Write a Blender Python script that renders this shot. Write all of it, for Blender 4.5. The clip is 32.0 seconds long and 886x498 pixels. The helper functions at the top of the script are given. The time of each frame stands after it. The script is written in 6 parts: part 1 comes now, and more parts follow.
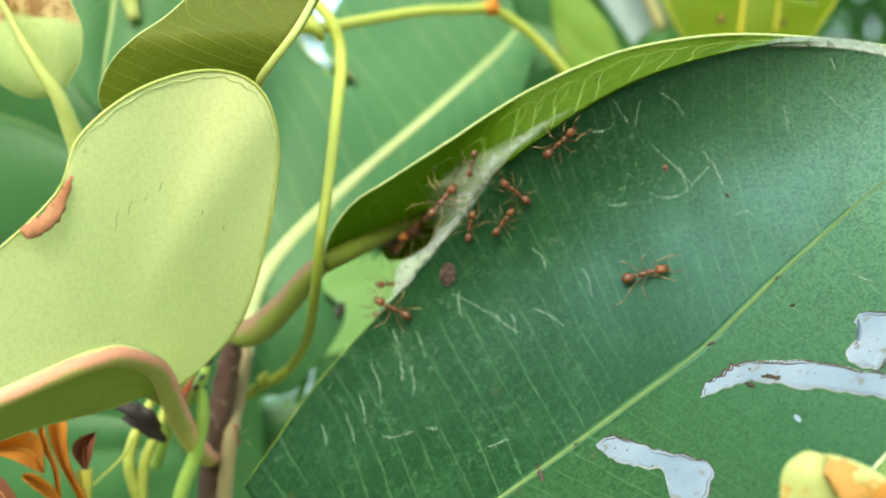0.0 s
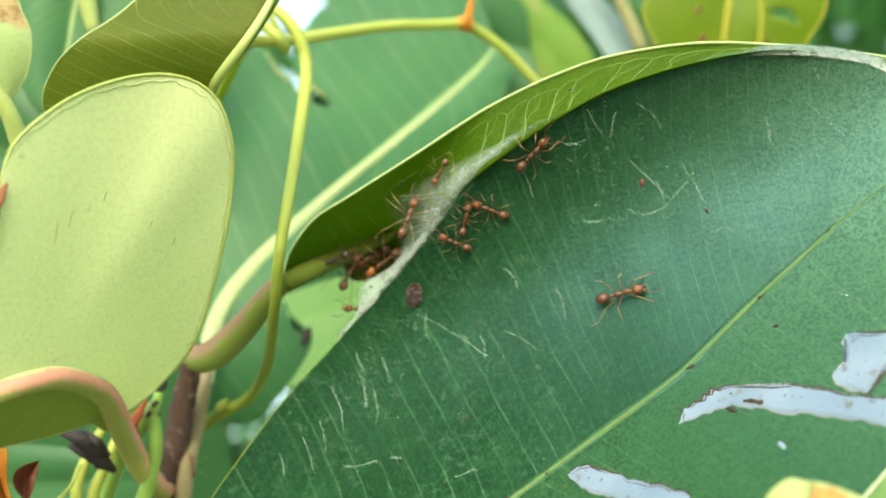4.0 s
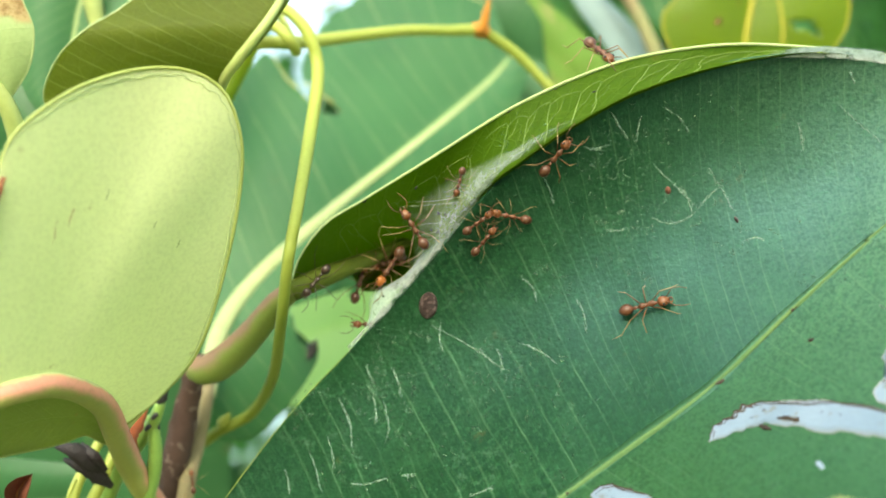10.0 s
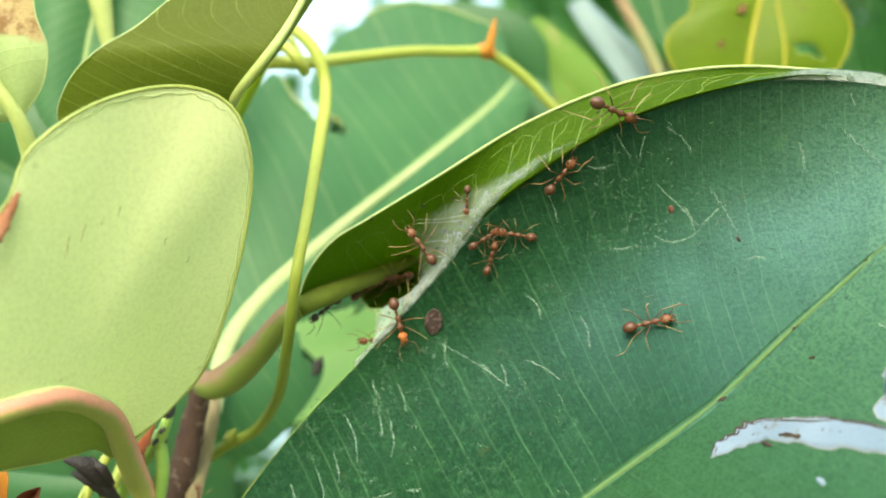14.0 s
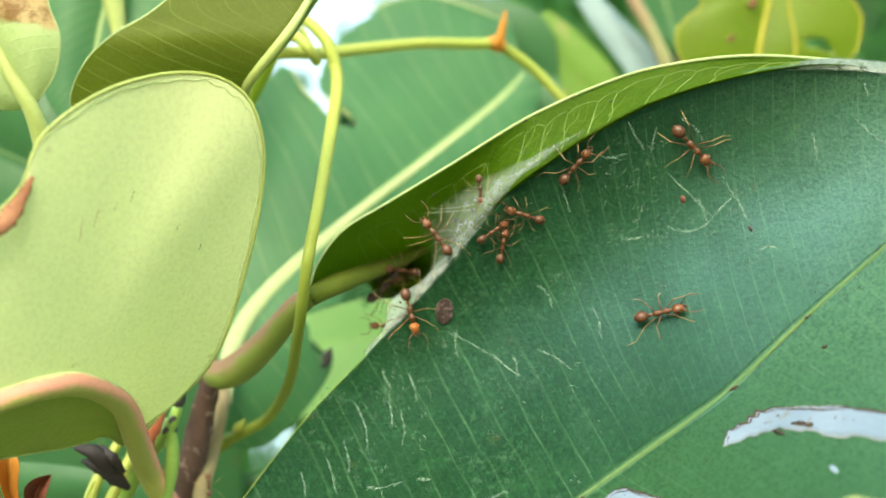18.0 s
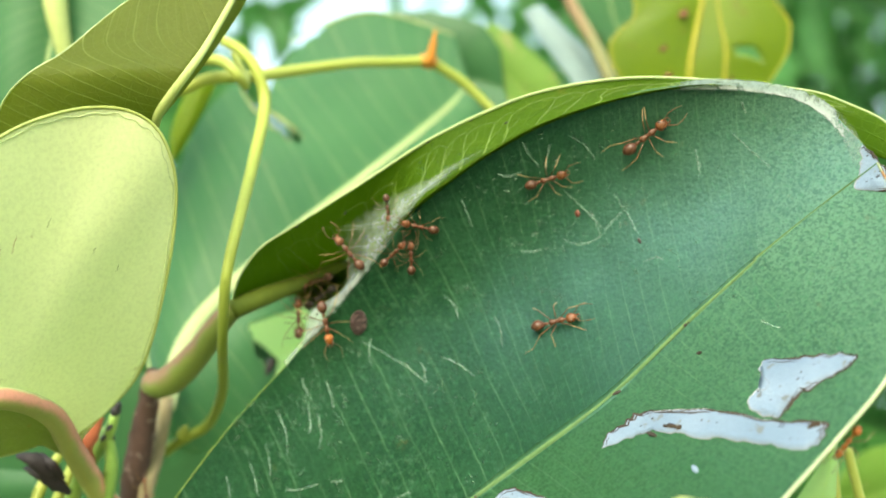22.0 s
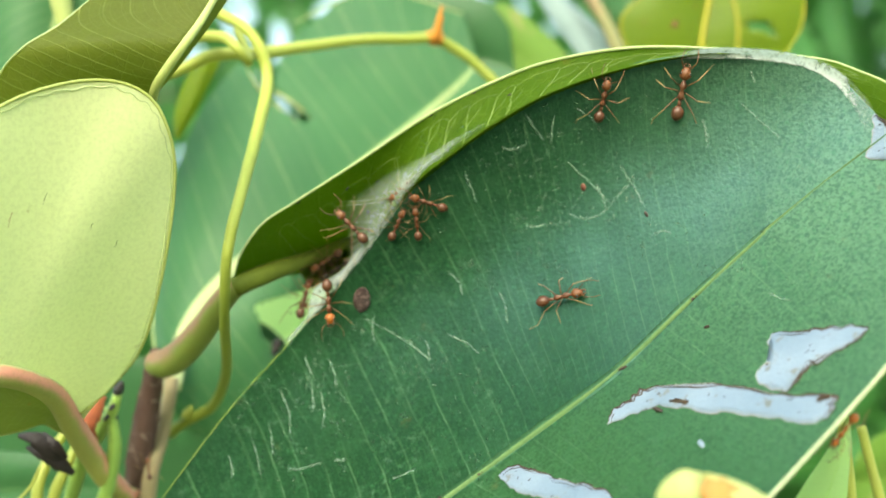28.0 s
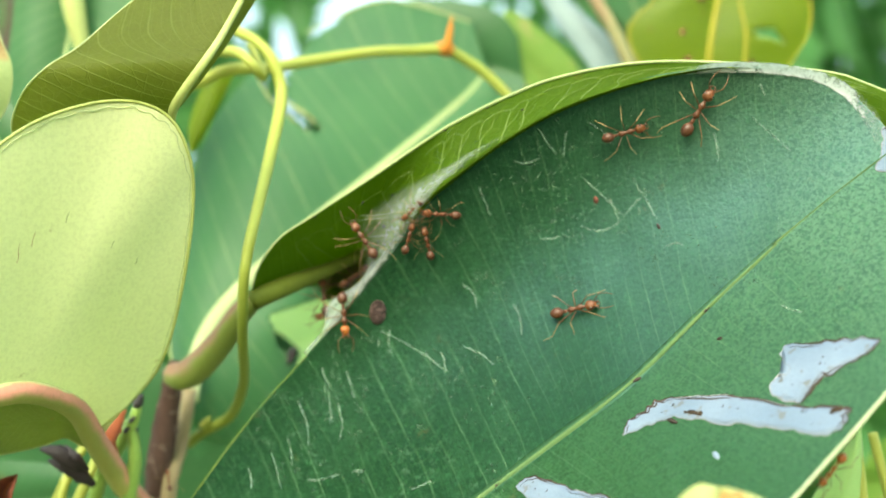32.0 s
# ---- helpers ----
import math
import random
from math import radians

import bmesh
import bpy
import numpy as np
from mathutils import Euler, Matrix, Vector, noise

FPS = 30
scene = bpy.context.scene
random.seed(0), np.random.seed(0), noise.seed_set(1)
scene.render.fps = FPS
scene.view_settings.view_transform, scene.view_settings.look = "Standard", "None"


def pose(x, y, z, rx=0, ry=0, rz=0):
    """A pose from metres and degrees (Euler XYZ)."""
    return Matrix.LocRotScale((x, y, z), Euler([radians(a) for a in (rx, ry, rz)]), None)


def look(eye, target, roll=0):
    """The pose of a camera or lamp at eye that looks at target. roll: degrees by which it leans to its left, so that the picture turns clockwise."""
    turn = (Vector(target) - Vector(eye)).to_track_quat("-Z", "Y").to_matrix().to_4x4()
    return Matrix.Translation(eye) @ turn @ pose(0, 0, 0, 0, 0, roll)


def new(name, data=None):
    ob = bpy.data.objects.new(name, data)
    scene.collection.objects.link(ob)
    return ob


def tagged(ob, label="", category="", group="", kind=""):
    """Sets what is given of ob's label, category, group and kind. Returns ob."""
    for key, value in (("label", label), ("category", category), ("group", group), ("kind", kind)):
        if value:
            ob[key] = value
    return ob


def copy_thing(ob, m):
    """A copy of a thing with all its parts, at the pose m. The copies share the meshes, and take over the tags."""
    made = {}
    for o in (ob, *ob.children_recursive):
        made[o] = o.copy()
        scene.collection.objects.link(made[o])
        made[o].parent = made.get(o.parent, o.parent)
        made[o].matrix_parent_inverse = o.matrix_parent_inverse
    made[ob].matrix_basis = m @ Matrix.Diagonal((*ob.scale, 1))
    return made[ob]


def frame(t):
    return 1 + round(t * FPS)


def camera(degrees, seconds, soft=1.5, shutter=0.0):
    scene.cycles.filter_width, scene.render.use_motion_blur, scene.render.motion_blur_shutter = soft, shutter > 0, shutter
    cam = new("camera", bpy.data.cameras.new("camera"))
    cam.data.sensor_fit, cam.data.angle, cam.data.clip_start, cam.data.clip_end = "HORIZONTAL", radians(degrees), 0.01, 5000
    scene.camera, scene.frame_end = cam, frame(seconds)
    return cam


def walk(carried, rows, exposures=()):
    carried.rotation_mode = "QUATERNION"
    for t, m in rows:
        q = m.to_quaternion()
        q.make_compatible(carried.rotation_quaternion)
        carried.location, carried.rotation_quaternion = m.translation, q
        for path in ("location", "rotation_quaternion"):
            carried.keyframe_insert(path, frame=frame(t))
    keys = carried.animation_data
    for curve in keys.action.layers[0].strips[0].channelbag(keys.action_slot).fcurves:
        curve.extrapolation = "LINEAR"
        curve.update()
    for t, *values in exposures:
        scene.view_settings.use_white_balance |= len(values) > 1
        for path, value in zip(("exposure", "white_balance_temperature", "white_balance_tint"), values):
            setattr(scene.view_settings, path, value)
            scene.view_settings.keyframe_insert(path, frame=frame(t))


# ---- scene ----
# Plan: x to the right, y away from the viewer, z up, in millimetres round a point 1.4 m over the ground;
# the whole plan is tilted, because the viewer looks up into the shrub.
cam = camera(44.0, 32.0, 1.8)
cam.data.dof.use_dof = True
cam.data.dof.focus_distance = 0.175
cam.data.dof.aperture_fstop = 12.5
PATH = [
    (0, -0.00279, -0.19200, 1.40697, 86.981, 0.952, 0.642),
    (0.5, -0.00260, -0.19035, 1.40691, 87.368, 1.016, 0.626),
    (1, -0.00190, -0.18961, 1.40675, 87.642, 0.847, 0.779),
    (1.5, -0.00087, -0.18829, 1.40695, 87.721, 0.871, 0.337),
    (2, 0.00203, -0.18650, 1.40583, 88.107, 0.716, 0.164),
    (2.5, 0.00217, -0.18480, 1.40448, 88.408, 0.670, 0.093),
    (3, 0.00151, -0.18326, 1.40496, 88.584, 0.729, -0.002),
    (3.5, 0.00119, -0.18270, 1.40313, 88.829, 0.709, 0.087),
    (5.5, 0.00034, -0.18044, 1.40225, 89.327, 0.564, -0.178),
    (6, 0.00111, -0.17956, 1.40329, 89.424, 0.447, -0.092),
    (6.5, 0.00083, -0.17930, 1.40257, 89.474, 0.197, -0.165),
    (7, 0.00043, -0.17938, 1.40178, 89.695, 0.095, -0.129),
    (7.5, 0.00062, -0.17772, 1.39993, 89.602, 0.276, -0.162),
    (8, 0.00086, -0.17638, 1.39914, 89.757, 0.053, -0.063),
    (8.5, -0.00033, -0.17522, 1.39962, 89.765, 0.036, 0.092),
    (9, 0.00000, -0.17449, 1.40000, 90.000, 0.000, 0.000),
    (9.5, -0.00059, -0.17365, 1.40011, 90.193, -0.129, 0.126),
    (10, -0.00178, -0.17375, 1.39965, 90.384, -0.019, 0.045),
    (10.5, -0.00140, -0.17412, 1.40076, 90.635, -0.012, 0.111),
    (11, -0.00298, -0.17567, 1.40154, 90.849, 0.068, 0.038),
    (11.5, -0.00376, -0.17686, 1.40247, 91.116, -0.116, 0.293),
    (12, -0.00483, -0.17733, 1.40267, 91.306, -0.313, 0.372),
    (12.5, -0.00435, -0.17767, 1.40206, 91.480, -0.412, 0.433),
    (13, -0.00253, -0.17765, 1.40011, 91.471, -0.498, 0.366),
    (13.5, -0.00199, -0.17686, 1.39934, 91.424, -0.310, 0.173),
    (15.5, -0.00316, -0.17439, 1.39849, 91.666, -0.483, 0.426),
    (16, -0.00281, -0.17396, 1.39733, 91.632, -0.521, 0.402),
    (16.5, -0.00360, -0.17359, 1.39595, 91.537, -0.425, 0.447),
    (17, -0.00446, -0.17410, 1.39643, 91.535, -0.308, 0.483),
    (17.5, -0.00393, -0.17481, 1.39679, 91.564, -0.494, 0.417),
    (18, -0.00333, -0.17599, 1.39694, 91.552, -0.581, 0.432),
    (18.5, -0.00222, -0.17707, 1.39609, 91.560, -0.656, 0.328),
    (19, -0.00011, -0.17801, 1.39515, 91.392, -0.261, 0.140),
    (19.5, 0.00137, -0.17916, 1.39586, 91.255, 0.099, 0.009),
    (20, 0.00373, -0.18064, 1.39712, 91.195, 0.233, 0.229),
    (20.5, 0.00813, -0.18314, 1.39804, 91.347, 0.277, 0.681),
    (21, 0.01317, -0.18598, 1.39796, 91.226, 0.446, 1.011),
    (21.5, 0.01559, -0.18691, 1.39956, 91.127, 0.598, 1.357),
    (22, 0.01651, -0.18684, 1.40060, 91.152, 0.433, 1.580),
    (22.5, 0.01782, -0.18612, 1.40092, 91.145, 0.445, 1.798),
    (23, 0.01817, -0.18603, 1.40193, 91.130, 0.540, 1.865),
    (23.5, 0.01751, -0.18586, 1.40118, 91.193, 0.531, 2.044),
    (24, 0.01773, -0.18605, 1.40012, 91.232, 0.451, 2.181),
    (24.5, 0.01869, -0.18614, 1.39952, 91.163, 0.497, 2.266),
    (26.5, 0.01992, -0.18505, 1.39860, 91.038, 0.597, 2.360),
    (27, 0.01816, -0.18423, 1.39881, 90.919, 0.630, 2.402),
    (27.5, 0.01813, -0.18376, 1.39783, 90.760, 0.715, 2.560),
    (28, 0.01921, -0.18356, 1.39780, 90.715, 0.685, 2.614),
    (28.5, 0.01931, -0.18374, 1.39798, 90.688, 0.699, 2.542),
    (29, 0.01930, -0.18401, 1.39793, 90.599, 0.710, 2.559),
    (29.5, 0.01829, -0.18441, 1.39843, 90.536, 0.756, 2.598),
    (30, 0.01718, -0.18472, 1.39848, 90.508, 0.694, 2.745),
    (30.5, 0.01687, -0.18459, 1.39790, 90.511, 0.617, 2.929),
    (31, 0.01678, -0.18492, 1.39786, 90.440, 0.634, 3.017),
    (31.5, 0.01695, -0.18567, 1.40031, 90.506, 0.955, 2.998),
    (32, 0.01763, -0.18623, 1.40065, 90.558, 1.220, 2.870),
]
LIFT = 1.4
TILT = Matrix.Translation((0, 0, LIFT)) @ Matrix.Rotation(radians(20), 4, "X") @ Matrix.Translation((0, 0, -LIFT))
walk(cam, [(t, TILT @ pose(x, y, z, rx, ry, rz)) for t, x, y, z, rx, ry, rz in PATH], [(0.0, 2.08, 7300, -6), (6.0, 2.12, 7300, -6), (13.0, 2.15, 7300, -6), (19.0, 2.15, 7300, -6), (23.0, 2.2, 7300, -6), (32.0, 2.2, 7300, -6)])

# ---- light: bright overcast daylight ----
sky = bpy.data.worlds.new("sky")
scene.world = sky
sky.use_nodes = True
sky_nodes = sky.node_tree.nodes
sky_tex = sky_nodes.new("ShaderNodeTexSky")
sky_tex.sky_type = "NISHITA"
sky_tex.sun_disc = False
sky_tex.sun_elevation = radians(26)
sky_tex.sun_rotation = radians(191)
sky_tex.dust_density = 3.0
cloud = sky_nodes.new("ShaderNodeMix")
cloud.data_type = "RGBA"
cloud.inputs["Factor"].default_value = 0.6
cloud.inputs[7].default_value = (2.65, 3.35, 3.95, 1.0)
sky.node_tree.links.new(sky_tex.outputs[0], cloud.inputs[6])
sky.node_tree.links.new(cloud.outputs[2], sky_nodes["Background"].inputs[0])
sky_nodes["Background"].inputs[1].default_value = 0.15
sun = new("sun", bpy.data.lights.new("sun", "SUN"))
sun.data.energy = 1.3
sun.data.angle = radians(40)
sun.data.color = (1.0, 0.97, 0.9)
sun.matrix_world = look((-0.2, -1.0, 1.9), (0, 0, 1.4))

# ---- small helpers ----
MM = 0.001


def place(p):
    return TILT @ Vector((p[0] * MM, p[1] * MM, LIFT + p[2] * MM))


def plan(x, y, z):
    """The plan's millimetres of a place in the world."""
    p = TILT.inverted() @ Vector((x, y, z))
    return (p.x * 1000, p.y * 1000, (p.z - LIFT) * 1000)


def spline(points, n):
    """n points along a smooth curve through the given ones, evenly spread over its length."""
    pts = [Vector(p) for p in points]
    fine = []
    for i in range(len(pts) - 1):
        a, b, c, d = pts[max(i - 1, 0)], pts[i], pts[i + 1], pts[min(i + 2, len(pts) - 1)]
        for k in range(16):
            t = k / 16
            fine.append(0.5 * ((2 * b) + (c - a) * t + (2 * a - 5 * b + 4 * c - d) * t * t + (3 * b - a - 3 * c + d) * t ** 3))
    fine.append(pts[-1])
    run = [0.0]
    for a, b in zip(fine, fine[1:]):
        run.append(run[-1] + (b - a).length)
    out, k = [], 0
    for i in range(n):
        s = run[-1] * i / (n - 1)
        while k < len(run) - 2 and run[k + 1] < s:
            k += 1
        w = (s - run[k]) / max(run[k + 1] - run[k], 1e-9)
        out.append(fine[k].lerp(fine[k + 1], min(w, 1.0)))
    return out


def even(points, n):
    """n points along a smooth curve, evenly spread over its control points."""
    pts = [Vector(p) for p in points]
    out = []
    for i in range(n):
        s = (len(pts) - 1) * i / (n - 1)
        k = min(int(s), len(pts) - 2)
        t = s - k
        a, b, c, d = pts[max(k - 1, 0)], pts[k], pts[k + 1], pts[min(k + 2, len(pts) - 1)]
        out.append(0.5 * ((2 * b) + (c - a) * t + (2 * a - 5 * b + 4 * c - d) * t * t + (3 * b - a - 3 * c + d) * t ** 3))
    return out


def mesh_object(name, verts, faces, material, parent=None, label="", uvs=None, smooth=True):
    me = bpy.data.meshes.new(name)
    me.from_pydata([tuple(v) for v in verts], [], faces)
    if uvs is not None:
        layer = me.uv_layers.new(name="UVMap")
        for loop in me.loops:
            layer.data[loop.index].uv = uvs[loop.vertex_index]
    if smooth:
        me.polygons.foreach_set("use_smooth", [True] * len(me.polygons))
    me.materials.append(material)
    me.update()
    ob = new(name, me)
    if parent is not None:
        ob.parent = parent
        ob.matrix_parent_inverse = WORLD_OF[parent].inverted()
        WORLD_OF[ob] = WORLD_OF[parent] @ WORLD_OF[parent].inverted()
    else:
        WORLD_OF[ob] = Matrix()
    if label:
        tagged(ob, label=label)
    return ob


WORLD_OF = {}


def thing_empty(name, base):
    ob = new(name)
    ob.location = base
    ob.empty_display_size = 0.02
    WORLD_OF[ob] = Matrix.Translation(base)
    return ob


def tube_data(points, radii, sides=10, n=None, rough=0.0, squash=1.0):
    """A tapered, capped tube along a smooth curve; points in millimetres, radii in millimetres along it."""
    n = n or max(8, 6 * len(points))
    path = spline(points, n)
    verts, faces, uvs = [], [], []
    up = Vector((0.31, -0.9, 0.2)).normalized()
    for i, p in enumerate(path):
        way = (path[min(i + 1, n - 1)] - path[max(i - 1, 0)]).normalized()
        side = way.cross(up)
        if side.length < 1e-4:
            side = way.cross(Vector((1, 0, 0)))
        side.normalize()
        up = side.cross(way).normalized()
        s = i / (n - 1) * (len(radii) - 1)
        k = min(int(s), len(radii) - 2)
        r = radii[k] + (radii[k + 1] - radii[k]) * (s - k)
        for j in range(sides):
            a = 2 * math.pi * j / sides
            rr = r * (1 + rough * noise.noise(Vector((i * 0.55, j * 1.3, r * 7 + len(points)))))
            verts.append(place(p + side * math.cos(a) * rr + up * math.sin(a) * rr * squash))
            uvs.append((i / (n - 1), j / sides))
    for i in range(n - 1):
        for j in range(sides):
            k = (j + 1) % sides
            faces.append((i * sides + j, i * sides + k, (i + 1) * sides + k, (i + 1) * sides + j))
    faces.append(tuple(range(sides - 1, -1, -1)))
    faces.append(tuple((n - 1) * sides + j for j in range(sides)))
    return verts, faces, uvs


def tube(name, points, radii, material, parent=None, label="", sides=10, rough=0.0, n=None, squash=1.0):
    v, f, u = tube_data(points, radii, sides, n, rough, squash)
    return mesh_object(name, v, f, material, parent, label, u)


def inside(x, z, poly):
    hit = False
    for (x1, z1), (x2, z2) in zip(poly, poly[1:] + poly[:1]):
        if (z1 > z) != (z2 > z) and x < (x2 - x1) * (z - z1) / (z2 - z1) + x1:
            hit = not hit
    return hit


def blade(name, left, rib, right, material, parent, label="", bulge=0.0, thick=0.35, nu=56, nv=12, ripple=0.3, holes=(), surface=None, seed=0):
    """A leaf blade: a solid sheet from one margin over the midrib to the other; bulge in millimetres towards the viewer."""
    L, C, R = even(left, nu), even(rib, nu), even(right, nu)
    front, uvs = [], []
    for i in range(nu):
        for j in range(2 * nv + 1):
            v = (j - nv) / nv if j in (0, 2 * nv) else (j - nv) / (nv - 1) * 0.988
            edge = L[i] if v < 0 else R[i]
            p = C[i].lerp(edge, abs(v))
            if surface:
                p.y = surface(p.x, p.z)
            p.y -= bulge * math.sin(math.pi * abs(v)) * math.sin(math.pi * min(max(i / (nu - 1), 0.04), 0.96))
            p.y += ripple * noise.noise(Vector((p.x * 0.09 + seed, p.y * 0.02, p.z * 0.09)))
            front.append(p)
            uvs.append((i / (nu - 1), 0.5 + 0.5 * v))
    w = 2 * nv + 1
    verts = [place(p) for p in front] + [place(p + Vector((0, thick, 0))) for p in front]
    off = len(front)
    faces, used = [], {}
    for i in range(nu - 1):
        for j in range(w - 1):
            q = (i * w + j, i * w + j + 1, (i + 1) * w + j + 1, (i + 1) * w + j)
            mid = sum((front[k] for k in q), Vector()) / 4
            if any(inside(mid.x, mid.z, h) for h in holes):
                continue
            faces.append(q)
            faces.append(tuple(k + off for k in reversed(q)))
            for a, b in zip(q, q[1:] + q[:1]):
                used[(a, b)] = True
    sheet = len(faces)
    for a, b in list(used):
        if (b, a) not in used:
            faces.append((b, a, a + off, b + off))
    ob = mesh_object(name, verts, faces, material, parent, label, uvs + uvs)
    ob.data.polygons.foreach_set("use_smooth", [k < sheet for k in range(len(faces))])
    return ob


def margin(points, radius, material, parent, label="", surface=None):
    if surface:
        points = [(p[0], surface(p[0], p[2]), p[2]) for p in points]
    return tube("margin", points, (radius * 0.6, radius, radius, radius * 0.6), material, parent, label, sides=6, n=60)


# ---- materials ----
def nodes_of(name):
    m = bpy.data.materials.new(name)
    m.use_nodes = True
    m.node_tree.nodes.clear()
    return m, m.node_tree.nodes, m.node_tree.links


class Net:
    """Short forms for wiring shader nodes."""

    def __init__(self, name):
        self.m, self.n, self.l = nodes_of(name)

    def put(self, socket, value):
        if hasattr(value, "is_output"):
            self.l.new(value, socket)
        else:
            socket.default_value = value

    def math(self, op, a, b=0.0, c=0.0, clamp=False):
        k = self.n.new("ShaderNodeMath")
        k.operation, k.use_clamp = op, clamp
        for s, v in zip(k.inputs, (a, b, c)):
            self.put(s, v)
        return k.outputs[0]

    def mix(self, f, a, b, kind="MIX"):
        k = self.n.new("ShaderNodeMix")
        k.data_type, k.blend_type = "RGBA", kind
        self.put(k.inputs["Factor"], f)
        for s, v in ((k.inputs[6], a), (k.inputs[7], b)):
            self.put(s, (*v, 1.0) if isinstance(v, tuple) and len(v) == 3 else v)
        return k.outputs[2]

    def coords(self):
        return self.n.new("ShaderNodeTexCoord")

    def noise(self, vec, scale, detail=4.0, rough=0.55):
        k = self.n.new("ShaderNodeTexNoise")
        self.l.new(vec, k.inputs["Vector"])
        k.inputs["Scale"].default_value, k.inputs["Detail"].default_value, k.inputs["Roughness"].default_value = scale, detail, rough
        return k.outputs["Fac"]

    def voronoi(self, vec, scale, edge=False):
        k = self.n.new("ShaderNodeTexVoronoi")
        k.feature = "DISTANCE_TO_EDGE" if edge else "F1"
        self.l.new(vec, k.inputs["Vector"])
        k.inputs["Scale"].default_value = scale
        return k.outputs["Distance"]

    def step(self, x, lo, hi):
        k = self.n.new("ShaderNodeMapRange")
        k.interpolation_type = "SMOOTHSTEP"
        self.put(k.inputs[0], x)
        k.inputs[1].default_value, k.inputs[2].default_value = lo, hi
        k.inputs[3].default_value, k.inputs[4].default_value = 0.0, 1.0
        return k.outputs[0]

    def bump(self, height, dist, strength=1.0):
        k = self.n.new("ShaderNodeBump")
        k.inputs["Strength"].default_value, k.inputs["Distance"].default_value = strength, dist
        self.l.new(height, k.inputs["Height"])
        return k.outputs[0]

    def principled(self, color, rough, normal=None, metal=0.0, spec=0.5, tint=None):
        k = self.n.new("ShaderNodeBsdfPrincipled")
        self.put(k.inputs["Base Color"], (*color, 1.0) if isinstance(color, tuple) and len(color) == 3 else color)
        self.put(k.inputs["Roughness"], rough)
        k.inputs["Metallic"].default_value = metal
        self.put(k.inputs["Specular IOR Level"], spec)
        if tint:
            k.inputs["Specular Tint"].default_value = (*tint, 1.0)
        if normal is not None:
            self.l.new(normal, k.inputs["Normal"])
        return k.outputs[0]

    def translucent(self, color, normal=None):
        k = self.n.new("ShaderNodeBsdfTranslucent")
        self.put(k.inputs[0], (*color, 1.0) if isinstance(color, tuple) and len(color) == 3 else color)
        if normal is not None:
            self.l.new(normal, k.inputs["Normal"])
        return k.outputs[0]

    def blend(self, f, a, b):
        k = self.n.new("ShaderNodeMixShader")
        self.put(k.inputs[0], f)
        self.l.new(a, k.inputs[1])
        self.l.new(b, k.inputs[2])
        return k.outputs[0]

    def done(self, shader):
        out = self.n.new("ShaderNodeOutputMaterial")
        self.l.new(shader, out.inputs["Surface"])
        return self.m


